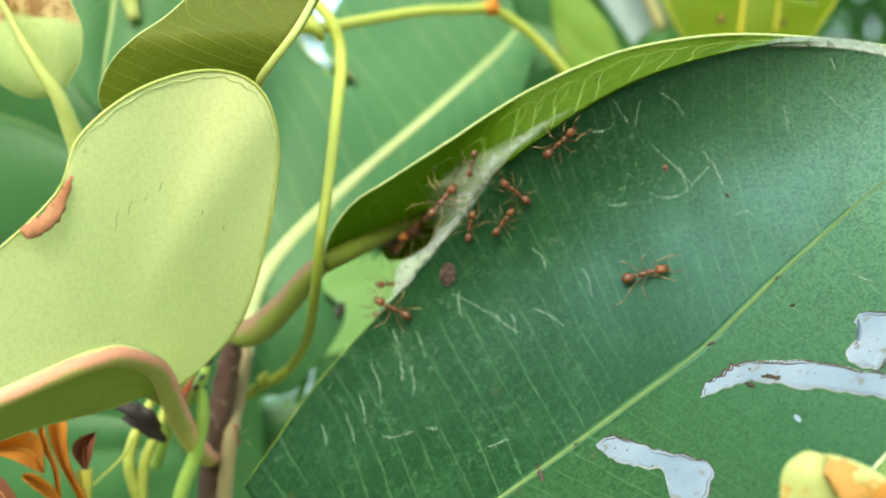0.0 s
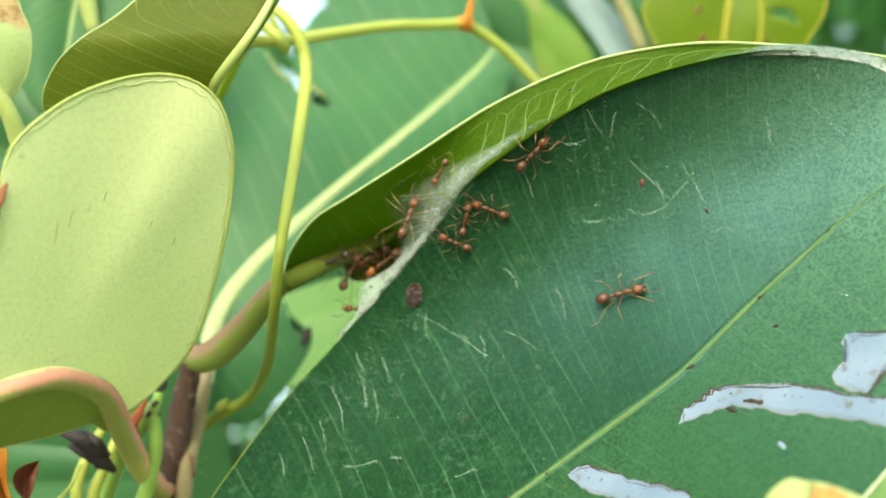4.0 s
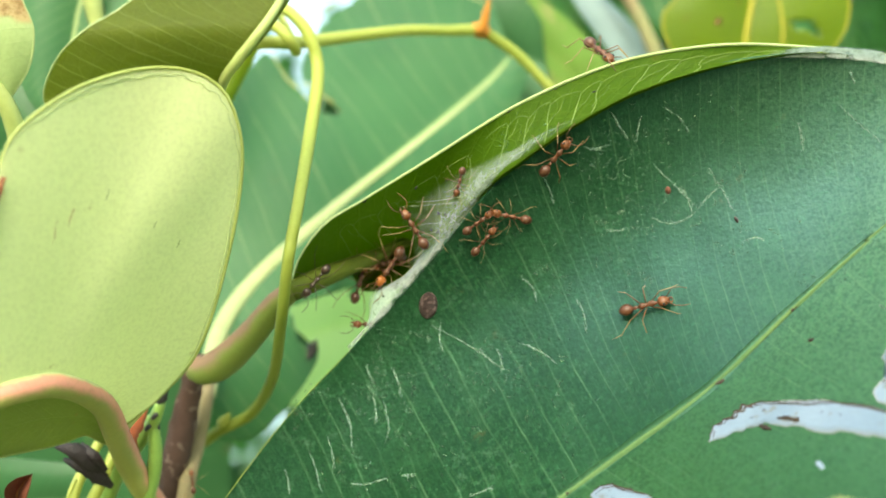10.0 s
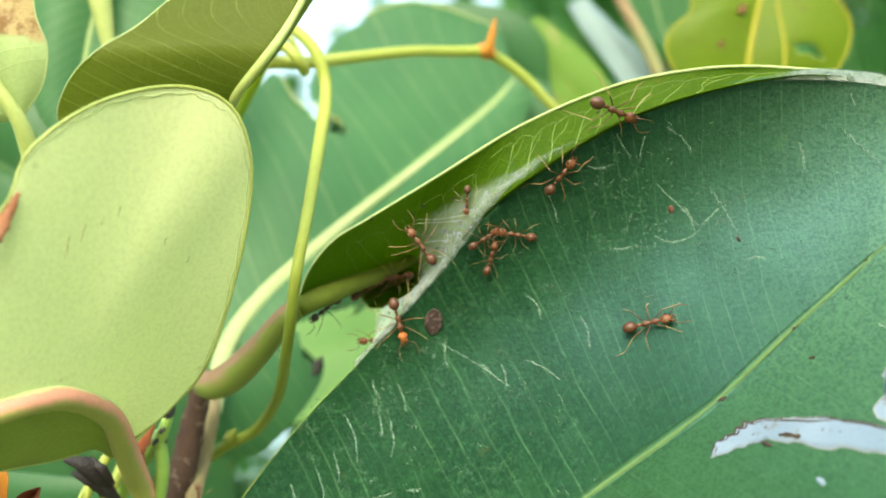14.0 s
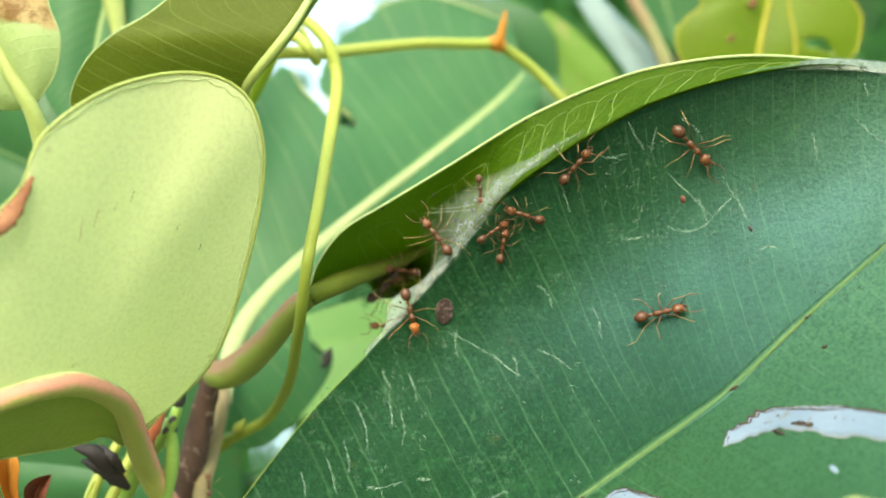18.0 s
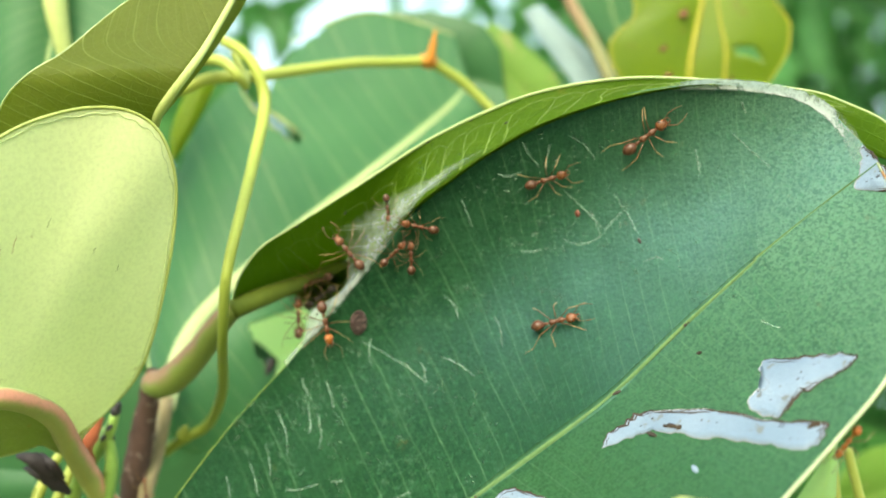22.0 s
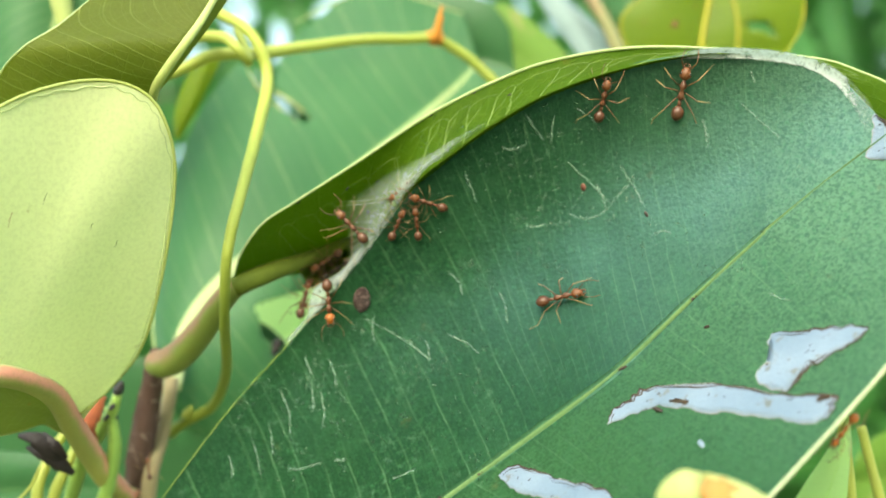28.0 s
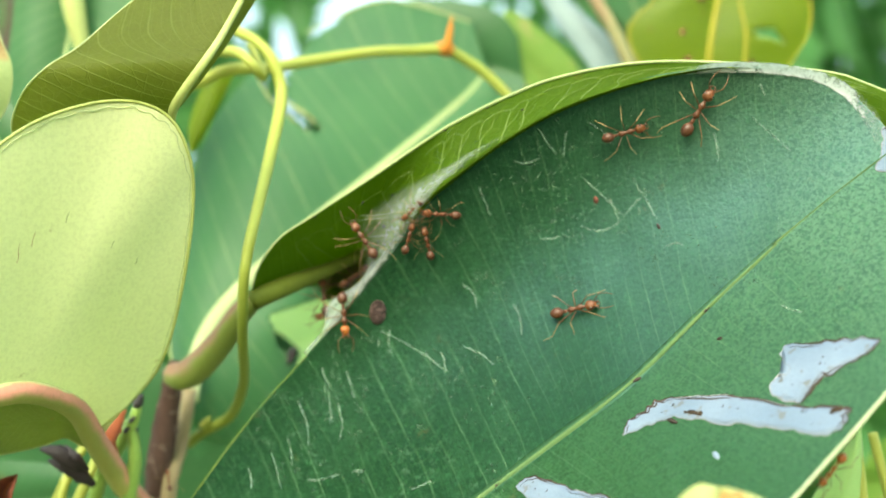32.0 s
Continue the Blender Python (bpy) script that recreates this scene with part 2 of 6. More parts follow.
def leaf_material(name, base, second, vein, glow, through_amount=0.4, rough=0.4, veins=26.0, vein_mix=0.35, slant=0.12, rib=0.012, rib_mix=0.8, net_mix=0.12, grain=0.25, spec=0.5, stains=(0.16, 0.08, 0.02), stain_mix=0.5, stain_at=0.64, net_scale=420.0, wobble=0.012, relief_depth=0.00012, line_relief=0.6, stria=0.05, flecks=0.0, tip=None, weave=0.0, net_relief=0.25, half=None, end=None, tint=None):
    net = Net(name)
    tc = net.coords()
    sep = net.n.new("ShaderNodeSeparateXYZ")
    net.l.new(tc.outputs["UV"], sep.inputs[0])
    u, v = sep.outputs[0], sep.outputs[1]
    pos = tc.outputs["Object"]
    across = net.math("ABSOLUTE", net.math("SUBTRACT", v, 0.5))
    broad = net.noise(pos, 28.0, 3.0)
    fine = net.noise(pos, 1500.0, 3.0, 0.7)
    wob = net.math("MULTIPLY", net.noise(pos, 60.0, 2.0), wobble)
    along = net.math("MULTIPLY", net.math("ADD", net.math("ADD", u, net.math("MULTIPLY", across, -slant)), wob), veins)
    saw = net.math("PINGPONG", along, 0.5)
    line = net.step(net.math("ADD", saw, net.math("MULTIPLY", net.noise(pos, 500.0, 3.0), 0.05)), 0.085, 0.02)
    minor = net.step(net.math("PINGPONG", net.math("MULTIPLY", along, 2.37), 0.5), 0.06, 0.0)
    mesh = net.step(net.voronoi(pos, net_scale, True), 0.05, 0.0)
    ribs = net.step(across, rib, rib * 0.45)
    color = net.mix(net.step(broad, 0.3, 0.7), base, second)
    # Yellower far half; lighter tip and darker base put uneven light into the colour.
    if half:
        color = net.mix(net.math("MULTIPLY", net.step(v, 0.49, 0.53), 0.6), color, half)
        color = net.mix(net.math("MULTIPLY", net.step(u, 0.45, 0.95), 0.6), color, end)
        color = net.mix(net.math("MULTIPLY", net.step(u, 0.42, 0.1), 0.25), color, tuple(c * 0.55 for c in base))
    color = net.mix(net.math("MULTIPLY", net.step(fine, 0.35, 0.75), grain), color, tuple(c * 0.45 for c in base))
    color = net.mix(net.math("MULTIPLY", mesh, net_mix), color, vein)
    streak = net.step(net.math("ADD", net.math("PINGPONG", net.math("MULTIPLY", along, 5.3), 0.5), net.math("MULTIPLY", net.noise(pos, 700.0, 2.0), 0.35)), 0.3, 0.1)
    color = net.mix(net.math("MULTIPLY", streak, stria), color, vein)
    if flecks:
        fleck = net.math("MULTIPLY", net.step(net.noise(pos, 420.0, 6.0, 0.8), 0.56, 0.66), flecks)
        color = net.mix(fleck, color, (0.085, 0.17, 0.095))
        smear = net.math("MULTIPLY", net.step(net.noise(pos, 150.0, 4.0, 0.6), 0.47, 0.62), net.step(net.noise(pos, 620.0, 5.0, 0.75), 0.52, 0.68))
        color = net.mix(net.math("MULTIPLY", net.math("MULTIPLY", smear, net.step(v, 0.52, 0.4)), flecks * 1.1), color, (0.12, 0.22, 0.14))
    if weave:
        join = net.n.new("ShaderNodeCombineXYZ")
        net.l.new(net.math("MULTIPLY", along, 14.0), join.inputs[0])
        net.l.new(net.math("MULTIPLY", across, 110.0), join.inputs[1])
        cloth = net.noise(join.outputs[0], 1.0, 3.0, 0.65)
        color = net.mix(net.math("MULTIPLY", net.step(cloth, 0.5, 0.72), weave), color, tuple(min(c * 2.1 + 0.012, 1.0) for c in second))
        color = net.mix(net.math("MULTIPLY", net.step(cloth, 0.48, 0.3), weave), color, tuple(c * 0.6 for c in base))
        color = net.mix(net.math("MULTIPLY", net.step(net.noise(pos, 1700.0, 2.0, 0.6), 0.48, 0.62), 0.62), color, tuple(c * 0.45 for c in base))
        color = net.mix(net.math("MULTIPLY", net.step(net.noise(pos, 1300.0, 3.0, 0.7), 0.54, 0.68), 0.5), color, tuple(c * 2.4 for c in second))
        color = net.mix(net.math("MULTIPLY", net.step(net.noise(pos, 130.0, 5.0, 0.7), 0.5, 0.68), weave * 0.6), color, tuple(c * 1.6 + 0.01 for c in second))
    color = net.mix(net.math("MULTIPLY", minor, vein_mix * 0.35), color, vein)
    color = net.mix(net.math("MULTIPLY", line, net.math("MULTIPLY", net.step(net.noise(pos, 90.0, 3.0), 0.2, 0.75), vein_mix * 1.6)), color, vein)
    color = net.mix(net.math("MULTIPLY", ribs, rib_mix), color, vein)
    spots = net.math("MULTIPLY", net.step(net.noise(pos, 170.0, 5.0, 0.65), stain_at, stain_at + 0.06), stain_mix)
    color = net.mix(spots, color, stains)
    if tip:
        dead = net.step(net.math("ADD", u, net.math("MULTIPLY", net.math("SUBTRACT", net.noise(pos, 110.0, 4.0), 0.5), 0.2)), tip - 0.02, tip + 0.03)
        color = net.mix(dead, color, net.mix(net.step(net.noise(pos, 260.0, 5.0, 0.7), 0.45, 0.6), (0.45, 0.32, 0.16), (0.2, 0.09, 0.03)))
    relief = net.math("ADD", net.math("ADD", net.math("MULTIPLY", line, line_relief), net.math("MULTIPLY", mesh, net_relief)), net.math("ADD", net.math("MULTIPLY", fine, 0.5), net.math("MULTIPLY", ribs, 1.0)))
    normal = net.bump(relief, relief_depth, 0.7)
    # Gloss is masked so that the sheen stays off the leaf's base.
    face = net.principled(color, net.math("ADD", net.math("MULTIPLY", net.noise(pos, 60.0), 0.18), rough - 0.09), normal, spec=net.math("MULTIPLY", net.math("MULTIPLY", net.math("ADD", net.step(u, 0.12, 0.62), 0.14), net.math("SUBTRACT", 1.0, net.math("MULTIPLY", net.step(v, 0.49, 0.53), 0.2))), spec) if half else spec, tint=tint)
    back = net.translucent(net.mix(0.55, color, glow), normal)
    return net.done(net.blend(through_amount, face, back))


def plain_material(name, a, b, rough=0.5, scale=300.0, bump=0.0001, spec=0.4, glow=None, through_amount=0.0, spots=None, spot_at=0.66):
    net = Net(name)
    pos = net.coords().outputs["Object"]
    color = net.mix(net.step(net.noise(pos, scale * 0.2, 3.0), 0.3, 0.7), a, b)
    grain = net.noise(pos, scale * 4, 4.0, 0.7)
    color = net.mix(net.math("MULTIPLY", net.step(grain, 0.4, 0.75), 0.3), color, tuple(c * 0.5 for c in a))
    if spots:
        color = net.mix(net.step(net.noise(pos, scale, 3.0), spot_at, spot_at + 0.05), color, spots)
    normal = net.bump(grain, bump, 0.8)
    face = net.principled(color, rough, normal, spec=spec)
    if glow:
        return net.done(net.blend(through_amount, face, net.translucent(glow, normal)))
    return net.done(face)


def flushed_material(name, under, over, top=None):
    """A green stalk that is flushed with red on its upper side."""
    net = Net(name)
    pos = net.coords().outputs["Object"]
    geo = net.n.new("ShaderNodeNewGeometry")
    sep = net.n.new("ShaderNodeSeparateXYZ")
    net.l.new(geo.outputs["Normal"], sep.inputs[0])
    lean = net.math("ADD", sep.outputs[2], net.math("MULTIPLY", net.math("SUBTRACT", net.noise(pos, 150.0, 4.0), 0.5), 1.2))
    color = net.mix(net.step(lean, -0.7, 0.0), under, over)
    if top:
        color = net.mix(net.step(lean, 0.5, 0.8), color, top)
    grain = net.noise(pos, 1400.0, 4.0, 0.7)
    color = net.mix(net.math("MULTIPLY", net.step(grain, 0.45, 0.75), 0.3), color, tuple(c * 0.55 for c in under))
    normal = net.bump(grain, 0.00012, 0.8)
    return net.done(net.blend(0.08, net.principled(color, 0.5, normal, spec=0.3), net.translucent(over, normal)))


def silk_material(name, cover_lo, cover_hi, seam=False):
    net = Net(name)
    tc = net.coords()
    pos = tc.outputs["Object"]
    sep = net.n.new("ShaderNodeSeparateXYZ")
    net.l.new(tc.outputs["UV"], sep.inputs[0])
    v = sep.outputs[1]
    side = net.step(net.math("ABSOLUTE", net.math("SUBTRACT", v, 0.5)), 0.5, 0.25) if seam else net.math("MULTIPLY", net.step(v, 0.0, 0.3), net.step(net.math("ADD", v, net.math("MULTIPLY", net.math("SUBTRACT", net.noise(pos, 500.0, 4.0), 0.5), 0.3)), 1.0, 0.86))
    ends = net.step(net.math("ABSOLUTE", net.math("SUBTRACT", sep.outputs[0], 0.5 if seam else 0.45)), 0.5 if seam else 0.57, 0.15 if seam else 0.3)
    threads = net.step(net.voronoi(pos, 900.0, True), 0.1, 0.0)
    patch = net.step(net.noise(pos, 240.0, 5.0, 0.7), cover_lo, cover_hi)
    ragged = net.math("MULTIPLY", net.math("SUBTRACT", net.noise(pos, 420.0, 5.0, 0.7), 0.5), 0.8)
    low = net.step(sep.outputs[0], 0.5, 0.36)
    fade = net.math("MAXIMUM", net.step(net.math("ADD", v, ragged), 0.0, 0.95), net.math("MULTIPLY", low, 0.9))
    body = net.math("ADD", net.math("MULTIPLY", patch, 0.26), net.math("ADD", net.math("MULTIPLY", threads, 0.14), net.math("ADD", net.math("MULTIPLY", low, 0.2), 0.22)))
    cover = net.math("MULTIPLY", body, net.math("MULTIPLY", net.math("MULTIPLY", fade, side), ends), clamp=True)
    if seam:
        wisps = net.step(net.noise(pos, 600.0, 6.0, 0.8), 0.42, 0.62)
        cover = net.math("MULTIPLY", net.math("ADD", net.math("MULTIPLY", patch, 0.85), net.math("MULTIPLY", wisps, 0.75)), net.math("MULTIPLY", side, ends), clamp=True)
    face = net.principled((0.44, 0.49, 0.49), 0.75, net.bump(net.noise(pos, 2500.0, 3.0), 0.00007), spec=0.3)
    white = net.blend(0.35, face, net.translucent((0.6, 0.65, 0.64)))
    clear = net.n.new("ShaderNodeBsdfTransparent").outputs[0]
    return net.done(net.blend(cover, clear, white))


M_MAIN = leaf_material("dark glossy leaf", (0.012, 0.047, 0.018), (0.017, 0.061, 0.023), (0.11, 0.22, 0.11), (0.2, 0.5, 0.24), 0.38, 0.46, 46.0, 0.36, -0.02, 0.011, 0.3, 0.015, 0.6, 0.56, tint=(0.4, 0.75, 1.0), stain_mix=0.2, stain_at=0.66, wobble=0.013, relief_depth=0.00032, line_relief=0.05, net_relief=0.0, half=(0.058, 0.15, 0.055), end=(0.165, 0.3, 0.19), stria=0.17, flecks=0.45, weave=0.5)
M_FLAP = leaf_material("bound leaf underside", (0.042, 0.09, 0.004), (0.056, 0.112, 0.006), (0.3, 0.4, 0.07), (0.42, 0.62, 0.05), 0.38, 0.55, 30.0, 0.06, 0.1, 0.004, 0.3, 0.09, 0.3, 0.08, stain_mix=0.35, relief_depth=0.0002)
M_PALE = leaf_material("pale fleshy leaf", (0.62, 0.67, 0.41), (0.67, 0.71, 0.46), (0.5, 0.56, 0.27), (0.95, 0.98, 0.55), 0.55, 0.5, 44.0, 0.1, 0.2, 0.004, 0.2, 0.03, 0.35, 0.2, stain_mix=0.5, stain_at=0.67, relief_depth=0.00025, wobble=0.03, line_relief=0.04, stria=0.05, net_relief=0.04)
M_PALETIP = leaf_material("pale leaf with dead end", (0.36, 0.46, 0.2), (0.44, 0.53, 0.26), (0.5, 0.58, 0.28), (0.5, 0.62, 0.22), 0.4, 0.55, 12.0, 0.06, 0.2, 0.004, 0.2, 0.03, 0.25, 0.3, stain_mix=0.8, stains=(0.05, 0.02, 0.01), stain_at=0.67, tip=0.56)
M_OLIVE = leaf_material("olive veined leaf", (0.125, 0.155, 0.026), (0.175, 0.2, 0.045), (0.38, 0.42, 0.14), (0.6, 0.66, 0.14), 0.64, 0.5, 17.0, 0.6, 0.65, 0.006, 0.3, 0.09, 0.45, 0.2, wobble=0.06, relief_depth=0.0002)
M_BACK = leaf_material("broad leaf behind", (0.05, 0.155, 0.066), (0.073, 0.195, 0.083), (0.45, 0.55, 0.25), (0.2, 0.5, 0.14), 0.48, 0.42, 20.0, 0.26, 0.2, 0.02, 0.9, 0.03, 0.1, 0.3, stain_mix=0.1)
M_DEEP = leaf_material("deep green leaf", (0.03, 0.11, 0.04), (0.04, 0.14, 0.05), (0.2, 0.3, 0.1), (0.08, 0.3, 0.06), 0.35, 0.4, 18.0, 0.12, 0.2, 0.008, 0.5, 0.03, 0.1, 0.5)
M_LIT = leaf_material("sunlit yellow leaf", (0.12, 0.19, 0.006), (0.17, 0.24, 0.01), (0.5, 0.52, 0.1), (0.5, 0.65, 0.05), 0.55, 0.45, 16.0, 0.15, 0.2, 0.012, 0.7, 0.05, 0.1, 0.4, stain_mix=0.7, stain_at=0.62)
# Base is lightened to stand in for light that the nearer leaves block.
M_GLOW = leaf_material("lime leaf with light in its colour", (0.54, 0.72, 0.4), (0.62, 0.78, 0.46), (0.6, 0.82, 0.25), (0.74, 0.92, 0.46), 0.7, 0.5, 14.0, 0.15, 0.2, 0.012, 0.6, 0.05, 0.1, 0.3, stain_mix=0.2)
M_RIM = plain_material("pale leaf margin", (0.33, 0.41, 0.17), (0.39, 0.46, 0.22), 0.5, 300, glow=(0.45, 0.56, 0.18), through_amount=0.22)
M_RIMO = plain_material("olive leaf margin", (0.26, 0.3, 0.08), (0.33, 0.37, 0.12), 0.5, 300)
M_RIB = plain_material("green midrib", (0.075, 0.14, 0.055), (0.1, 0.165, 0.065), 0.6, 300, spec=0.15)
M_RIBP = plain_material("broad pale midrib", (0.42, 0.48, 0.23), (0.48, 0.53, 0.29), 0.55, 120, glow=(0.5, 0.6, 0.25), through_amount=0.3)
M_VEIN = plain_material("yellow-green vein", (0.14, 0.22, 0.035), (0.19, 0.27, 0.05), 0.5, 300)
M_REDLEAF = plain_material("red-brown young leaf", (0.28, 0.06, 0.03), (0.36, 0.11, 0.05), 0.5, 200)
M_PALESTALK = plain_material("pale green stalk", (0.38, 0.44, 0.14), (0.45, 0.5, 0.2), 0.5, 150, glow=(0.5, 0.6, 0.2), through_amount=0.25)
M_RIMC = plain_material("cream green margin", (0.24, 0.28, 0.17), (0.31, 0.34, 0.22), 0.6, 300, spots=(0.24, 0.12, 0.05), spot_at=0.6)
M_TORN = plain_material("torn edge", (0.16, 0.19, 0.2), (0.3, 0.31, 0.33), 0.8, 900)
M_YRIB = plain_material("yellow vein", (0.36, 0.34, 0.03), (0.42, 0.38, 0.05), 0.55, 150, glow=(0.6, 0.5, 0.05), through_amount=0.3)
M_FRESH = leaf_material("light green leaf", (0.15, 0.27, 0.05), (0.2, 0.33, 0.07), (0.36, 0.42, 0.12), (0.3, 0.55, 0.1), 0.5, 0.45, 16.0, 0.15, 0.2, 0.012, 0.5, 0.05, 0.1, 0.3, stains=(0.36, 0.34, 0.14), stain_mix=0.7, stain_at=0.58)
M_SPOT = plain_material("reddish brown spot", (0.08, 0.03, 0.01), (0.14, 0.05, 0.016), 0.7, 200)
# The sky's sheen on this blade is put into its bluish base colour.
M_SHEEN = plain_material("leaf with painted sky sheen", (0.2, 0.29, 0.31), (0.27, 0.35, 0.37), 0.45, 100, glow=(0.32, 0.44, 0.47), through_amount=0.3)
M_CURL = plain_material("olive midrib", (0.075, 0.1, 0.014), (0.1, 0.125, 0.02), 0.6, 200, spec=0.1)
M_VINE = plain_material("lime vine stem", (0.31, 0.36, 0.07), (0.38, 0.41, 0.1), 0.5, 200, glow=(0.5, 0.56, 0.1), through_amount=0.25)
vine_net = Net("lime vine stem, olive at its foot")
vine_tc = vine_net.coords()
vine_uv = vine_net.n.new("ShaderNodeSeparateXYZ")
vine_net.l.new(vine_tc.outputs["UV"], vine_uv.inputs[0])
vine_grain = vine_net.noise(vine_tc.outputs["Object"], 900.0, 4.0, 0.7)
vine_along = vine_net.math("ADD", vine_uv.outputs[0], vine_net.math("MULTIPLY", vine_net.math("SUBTRACT", vine_net.noise(vine_tc.outputs["Object"], 120.0, 3.0), 0.5), 0.12))
vine_color = vine_net.mix(vine_net.step(vine_along, 0.36, 0.56), (0.17, 0.21, 0.03), (0.35, 0.39, 0.08))
vine_color = vine_net.mix(vine_net.math("MULTIPLY", vine_net.step(vine_grain, 0.45, 0.75), 0.3), vine_color, (0.14, 0.17, 0.02))
vine_bump = vine_net.bump(vine_grain, 0.0001, 0.8)
M_VINELONG = vine_net.done(vine_net.blend(0.22, vine_net.principled(vine_color, 0.5, vine_bump, spec=0.35), vine_net.translucent((0.5, 0.56, 0.1), vine_bump)))
M_VINEG = plain_material("green shoot stem", (0.2, 0.32, 0.07), (0.26, 0.38, 0.09), 0.45, 200, spots=(0.02, 0.02, 0.02), spot_at=0.7)
M_PETIOLE = flushed_material("green and red petiole", (0.15, 0.19, 0.04), (0.22, 0.13, 0.08))
M_PINK = flushed_material("pinkish midrib", (0.28, 0.29, 0.08), (0.62, 0.27, 0.2), (0.5, 0.54, 0.26))
M_BARK = plain_material("brown bark", (0.07, 0.035, 0.028), (0.125, 0.064, 0.05), 0.85, 500, 0.003, spots=(0.22, 0.15, 0.12), spot_at=0.6)
M_STEM = plain_material("pale stem", (0.22, 0.23, 0.11), (0.25, 0.15, 0.1), 0.6, 120, spec=0.2)
M_ORANGE = plain_material("orange bud", (0.55, 0.2, 0.03), (0.62, 0.28, 0.05), 0.5, 300, glow=(0.7, 0.3, 0.04), through_amount=0.3)
M_YSTEM = plain_material("yellow young stem", (0.36, 0.36, 0.06), (0.46, 0.42, 0.1), 0.5, 200, glow=(0.6, 0.5, 0.1), through_amount=0.25)
M_DARK = plain_material("blackened bud", (0.02, 0.018, 0.018), (0.04, 0.035, 0.04), 0.5, 500, 0.0003)
M_CRISP = plain_material("purple-black dead leaf", (0.012, 0.009, 0.011), (0.022, 0.016, 0.02), 0.5, 300, 0.0004, 0.25)
M_RUST = plain_material("rusty dead tissue", (0.2, 0.07, 0.03), (0.34, 0.15, 0.08), 0.7, 300, 0.0004, spots=(0.12, 0.05, 0.02), spot_at=0.62)
M_RUSTY = plain_material("orange-brown dying tissue", (0.34, 0.15, 0.035), (0.44, 0.24, 0.07), 0.6, 300, 0.0002, glow=(0.6, 0.3, 0.06), through_amount=0.25)
M_BROWN = plain_material("dry brown scar", (0.026, 0.019, 0.015), (0.06, 0.042, 0.034), 0.75, 500, 0.0004)
M_PIT = plain_material("dark brown pit", (0.02, 0.013, 0.008), (0.05, 0.03, 0.018), 0.8, 500, 0.0003)
M_PAPER = plain_material("papery dead leaf skin", (0.16, 0.225, 0.33), (0.22, 0.285, 0.4), 0.6, 500, 0.0003, glow=(0.5, 0.55, 0.56), through_amount=0.3, spots=(0.13, 0.14, 0.15), spot_at=0.62)
M_SILK = silk_material("white ant silk", 0.36, 0.56)
def scuff_material(name, a, b, most):
    """Thin pale shreds that let the leaf show through."""
    net = Net(name)
    pos = net.coords().outputs["Object"]
    color = net.mix(net.noise(pos, 400.0), a, b)
    cover = net.math("MULTIPLY", net.step(net.noise(pos, 1800.0, 4.0, 0.7), 0.22, 0.55), most)
    clear = net.n.new("ShaderNodeBsdfTransparent").outputs[0]
    return net.done(net.blend(cover, clear, net.principled(color, 0.8, spec=0.1)))


M_SCUFF = scuff_material("faint scuff", (0.1, 0.2, 0.13), (0.2, 0.31, 0.22), 0.38)
M_SCRATCH = scuff_material("pale scratch", (0.17, 0.28, 0.21), (0.26, 0.38, 0.3), 0.62)
M_YELLOW = leaf_material("yellowing leaf", (0.36, 0.41, 0.17), (0.43, 0.47, 0.22), (0.6, 0.6, 0.25), (0.7, 0.7, 0.15), 0.4, 0.5, 10.0, 0.15, 0.2, 0.01, 0.4, 0.05, 0.1, 0.3, stains=(0.5, 0.2, 0.04), stain_mix=0.9, stain_at=0.52)

# ---- the dark leaf's face ----
FACE = (10.6837, 0.0249921, -0.324967, -0.00592038, 0.0169763, -0.0170654)


def face_y(x, z):
    """Depth of the dark leaf's upper side."""
    a, b, c, d, e, f = FACE
    return a + b * x + c * z + d * x * x + e * x * z + f * z * z


# ---- ground and distance ----
# Unseen ground, given a pale sandy colour to throw light up onto the leaves.
ground_net = Net("pale light-bouncing ground")
gpos = ground_net.coords().outputs["Object"]
gcol = ground_net.mix(ground_net.step(ground_net.noise(gpos, 3.0, 6.0), 0.4, 0.6), (0.13, 0.19, 0.06), (0.33, 0.28, 0.18))
M_GROUND = ground_net.done(ground_net.principled(gcol, 0.9, ground_net.bump(ground_net.noise(gpos, 40.0), 0.02)))
G = 24
gv = []
for i in range(G + 1):
    for j in range(G + 1):
        a, b = (i / G * 2 - 1), (j / G * 2 - 1)
        gx, gy = math.copysign(abs(a) ** 4, a) * 1500, math.copysign(abs(b) ** 4, b) * 1500
        gv.append((gx, gy, 0.04 * noise.noise(Vector((gx * 0.7, gy * 0.7, 0))) - 0.03))
gf = [(i * (G + 1) + j, (i + 1) * (G + 1) + j, (i + 1) * (G + 1) + j + 1, i * (G + 1) + j + 1) for i in range(G) for j in range(G)]
ground = tagged(mesh_object("ground", gv, gf, M_GROUND), "unseen ground below the shrub, lightened to bounce light", "ground", kind="structure")

M_CROWN = leaf_material("tree leaf", (0.045, 0.15, 0.04), (0.065, 0.19, 0.05), (0.2, 0.3, 0.1), (0.14, 0.42, 0.08), 0.45, 0.45, 8.0, 0.1, 0.2, 0.01, 0.3, 0.03, 0.1, 0.4)
M_WOOD = plain_material("tree bark", (0.1, 0.08, 0.06), (0.16, 0.13, 0.1), 0.85, 30, 0.004)


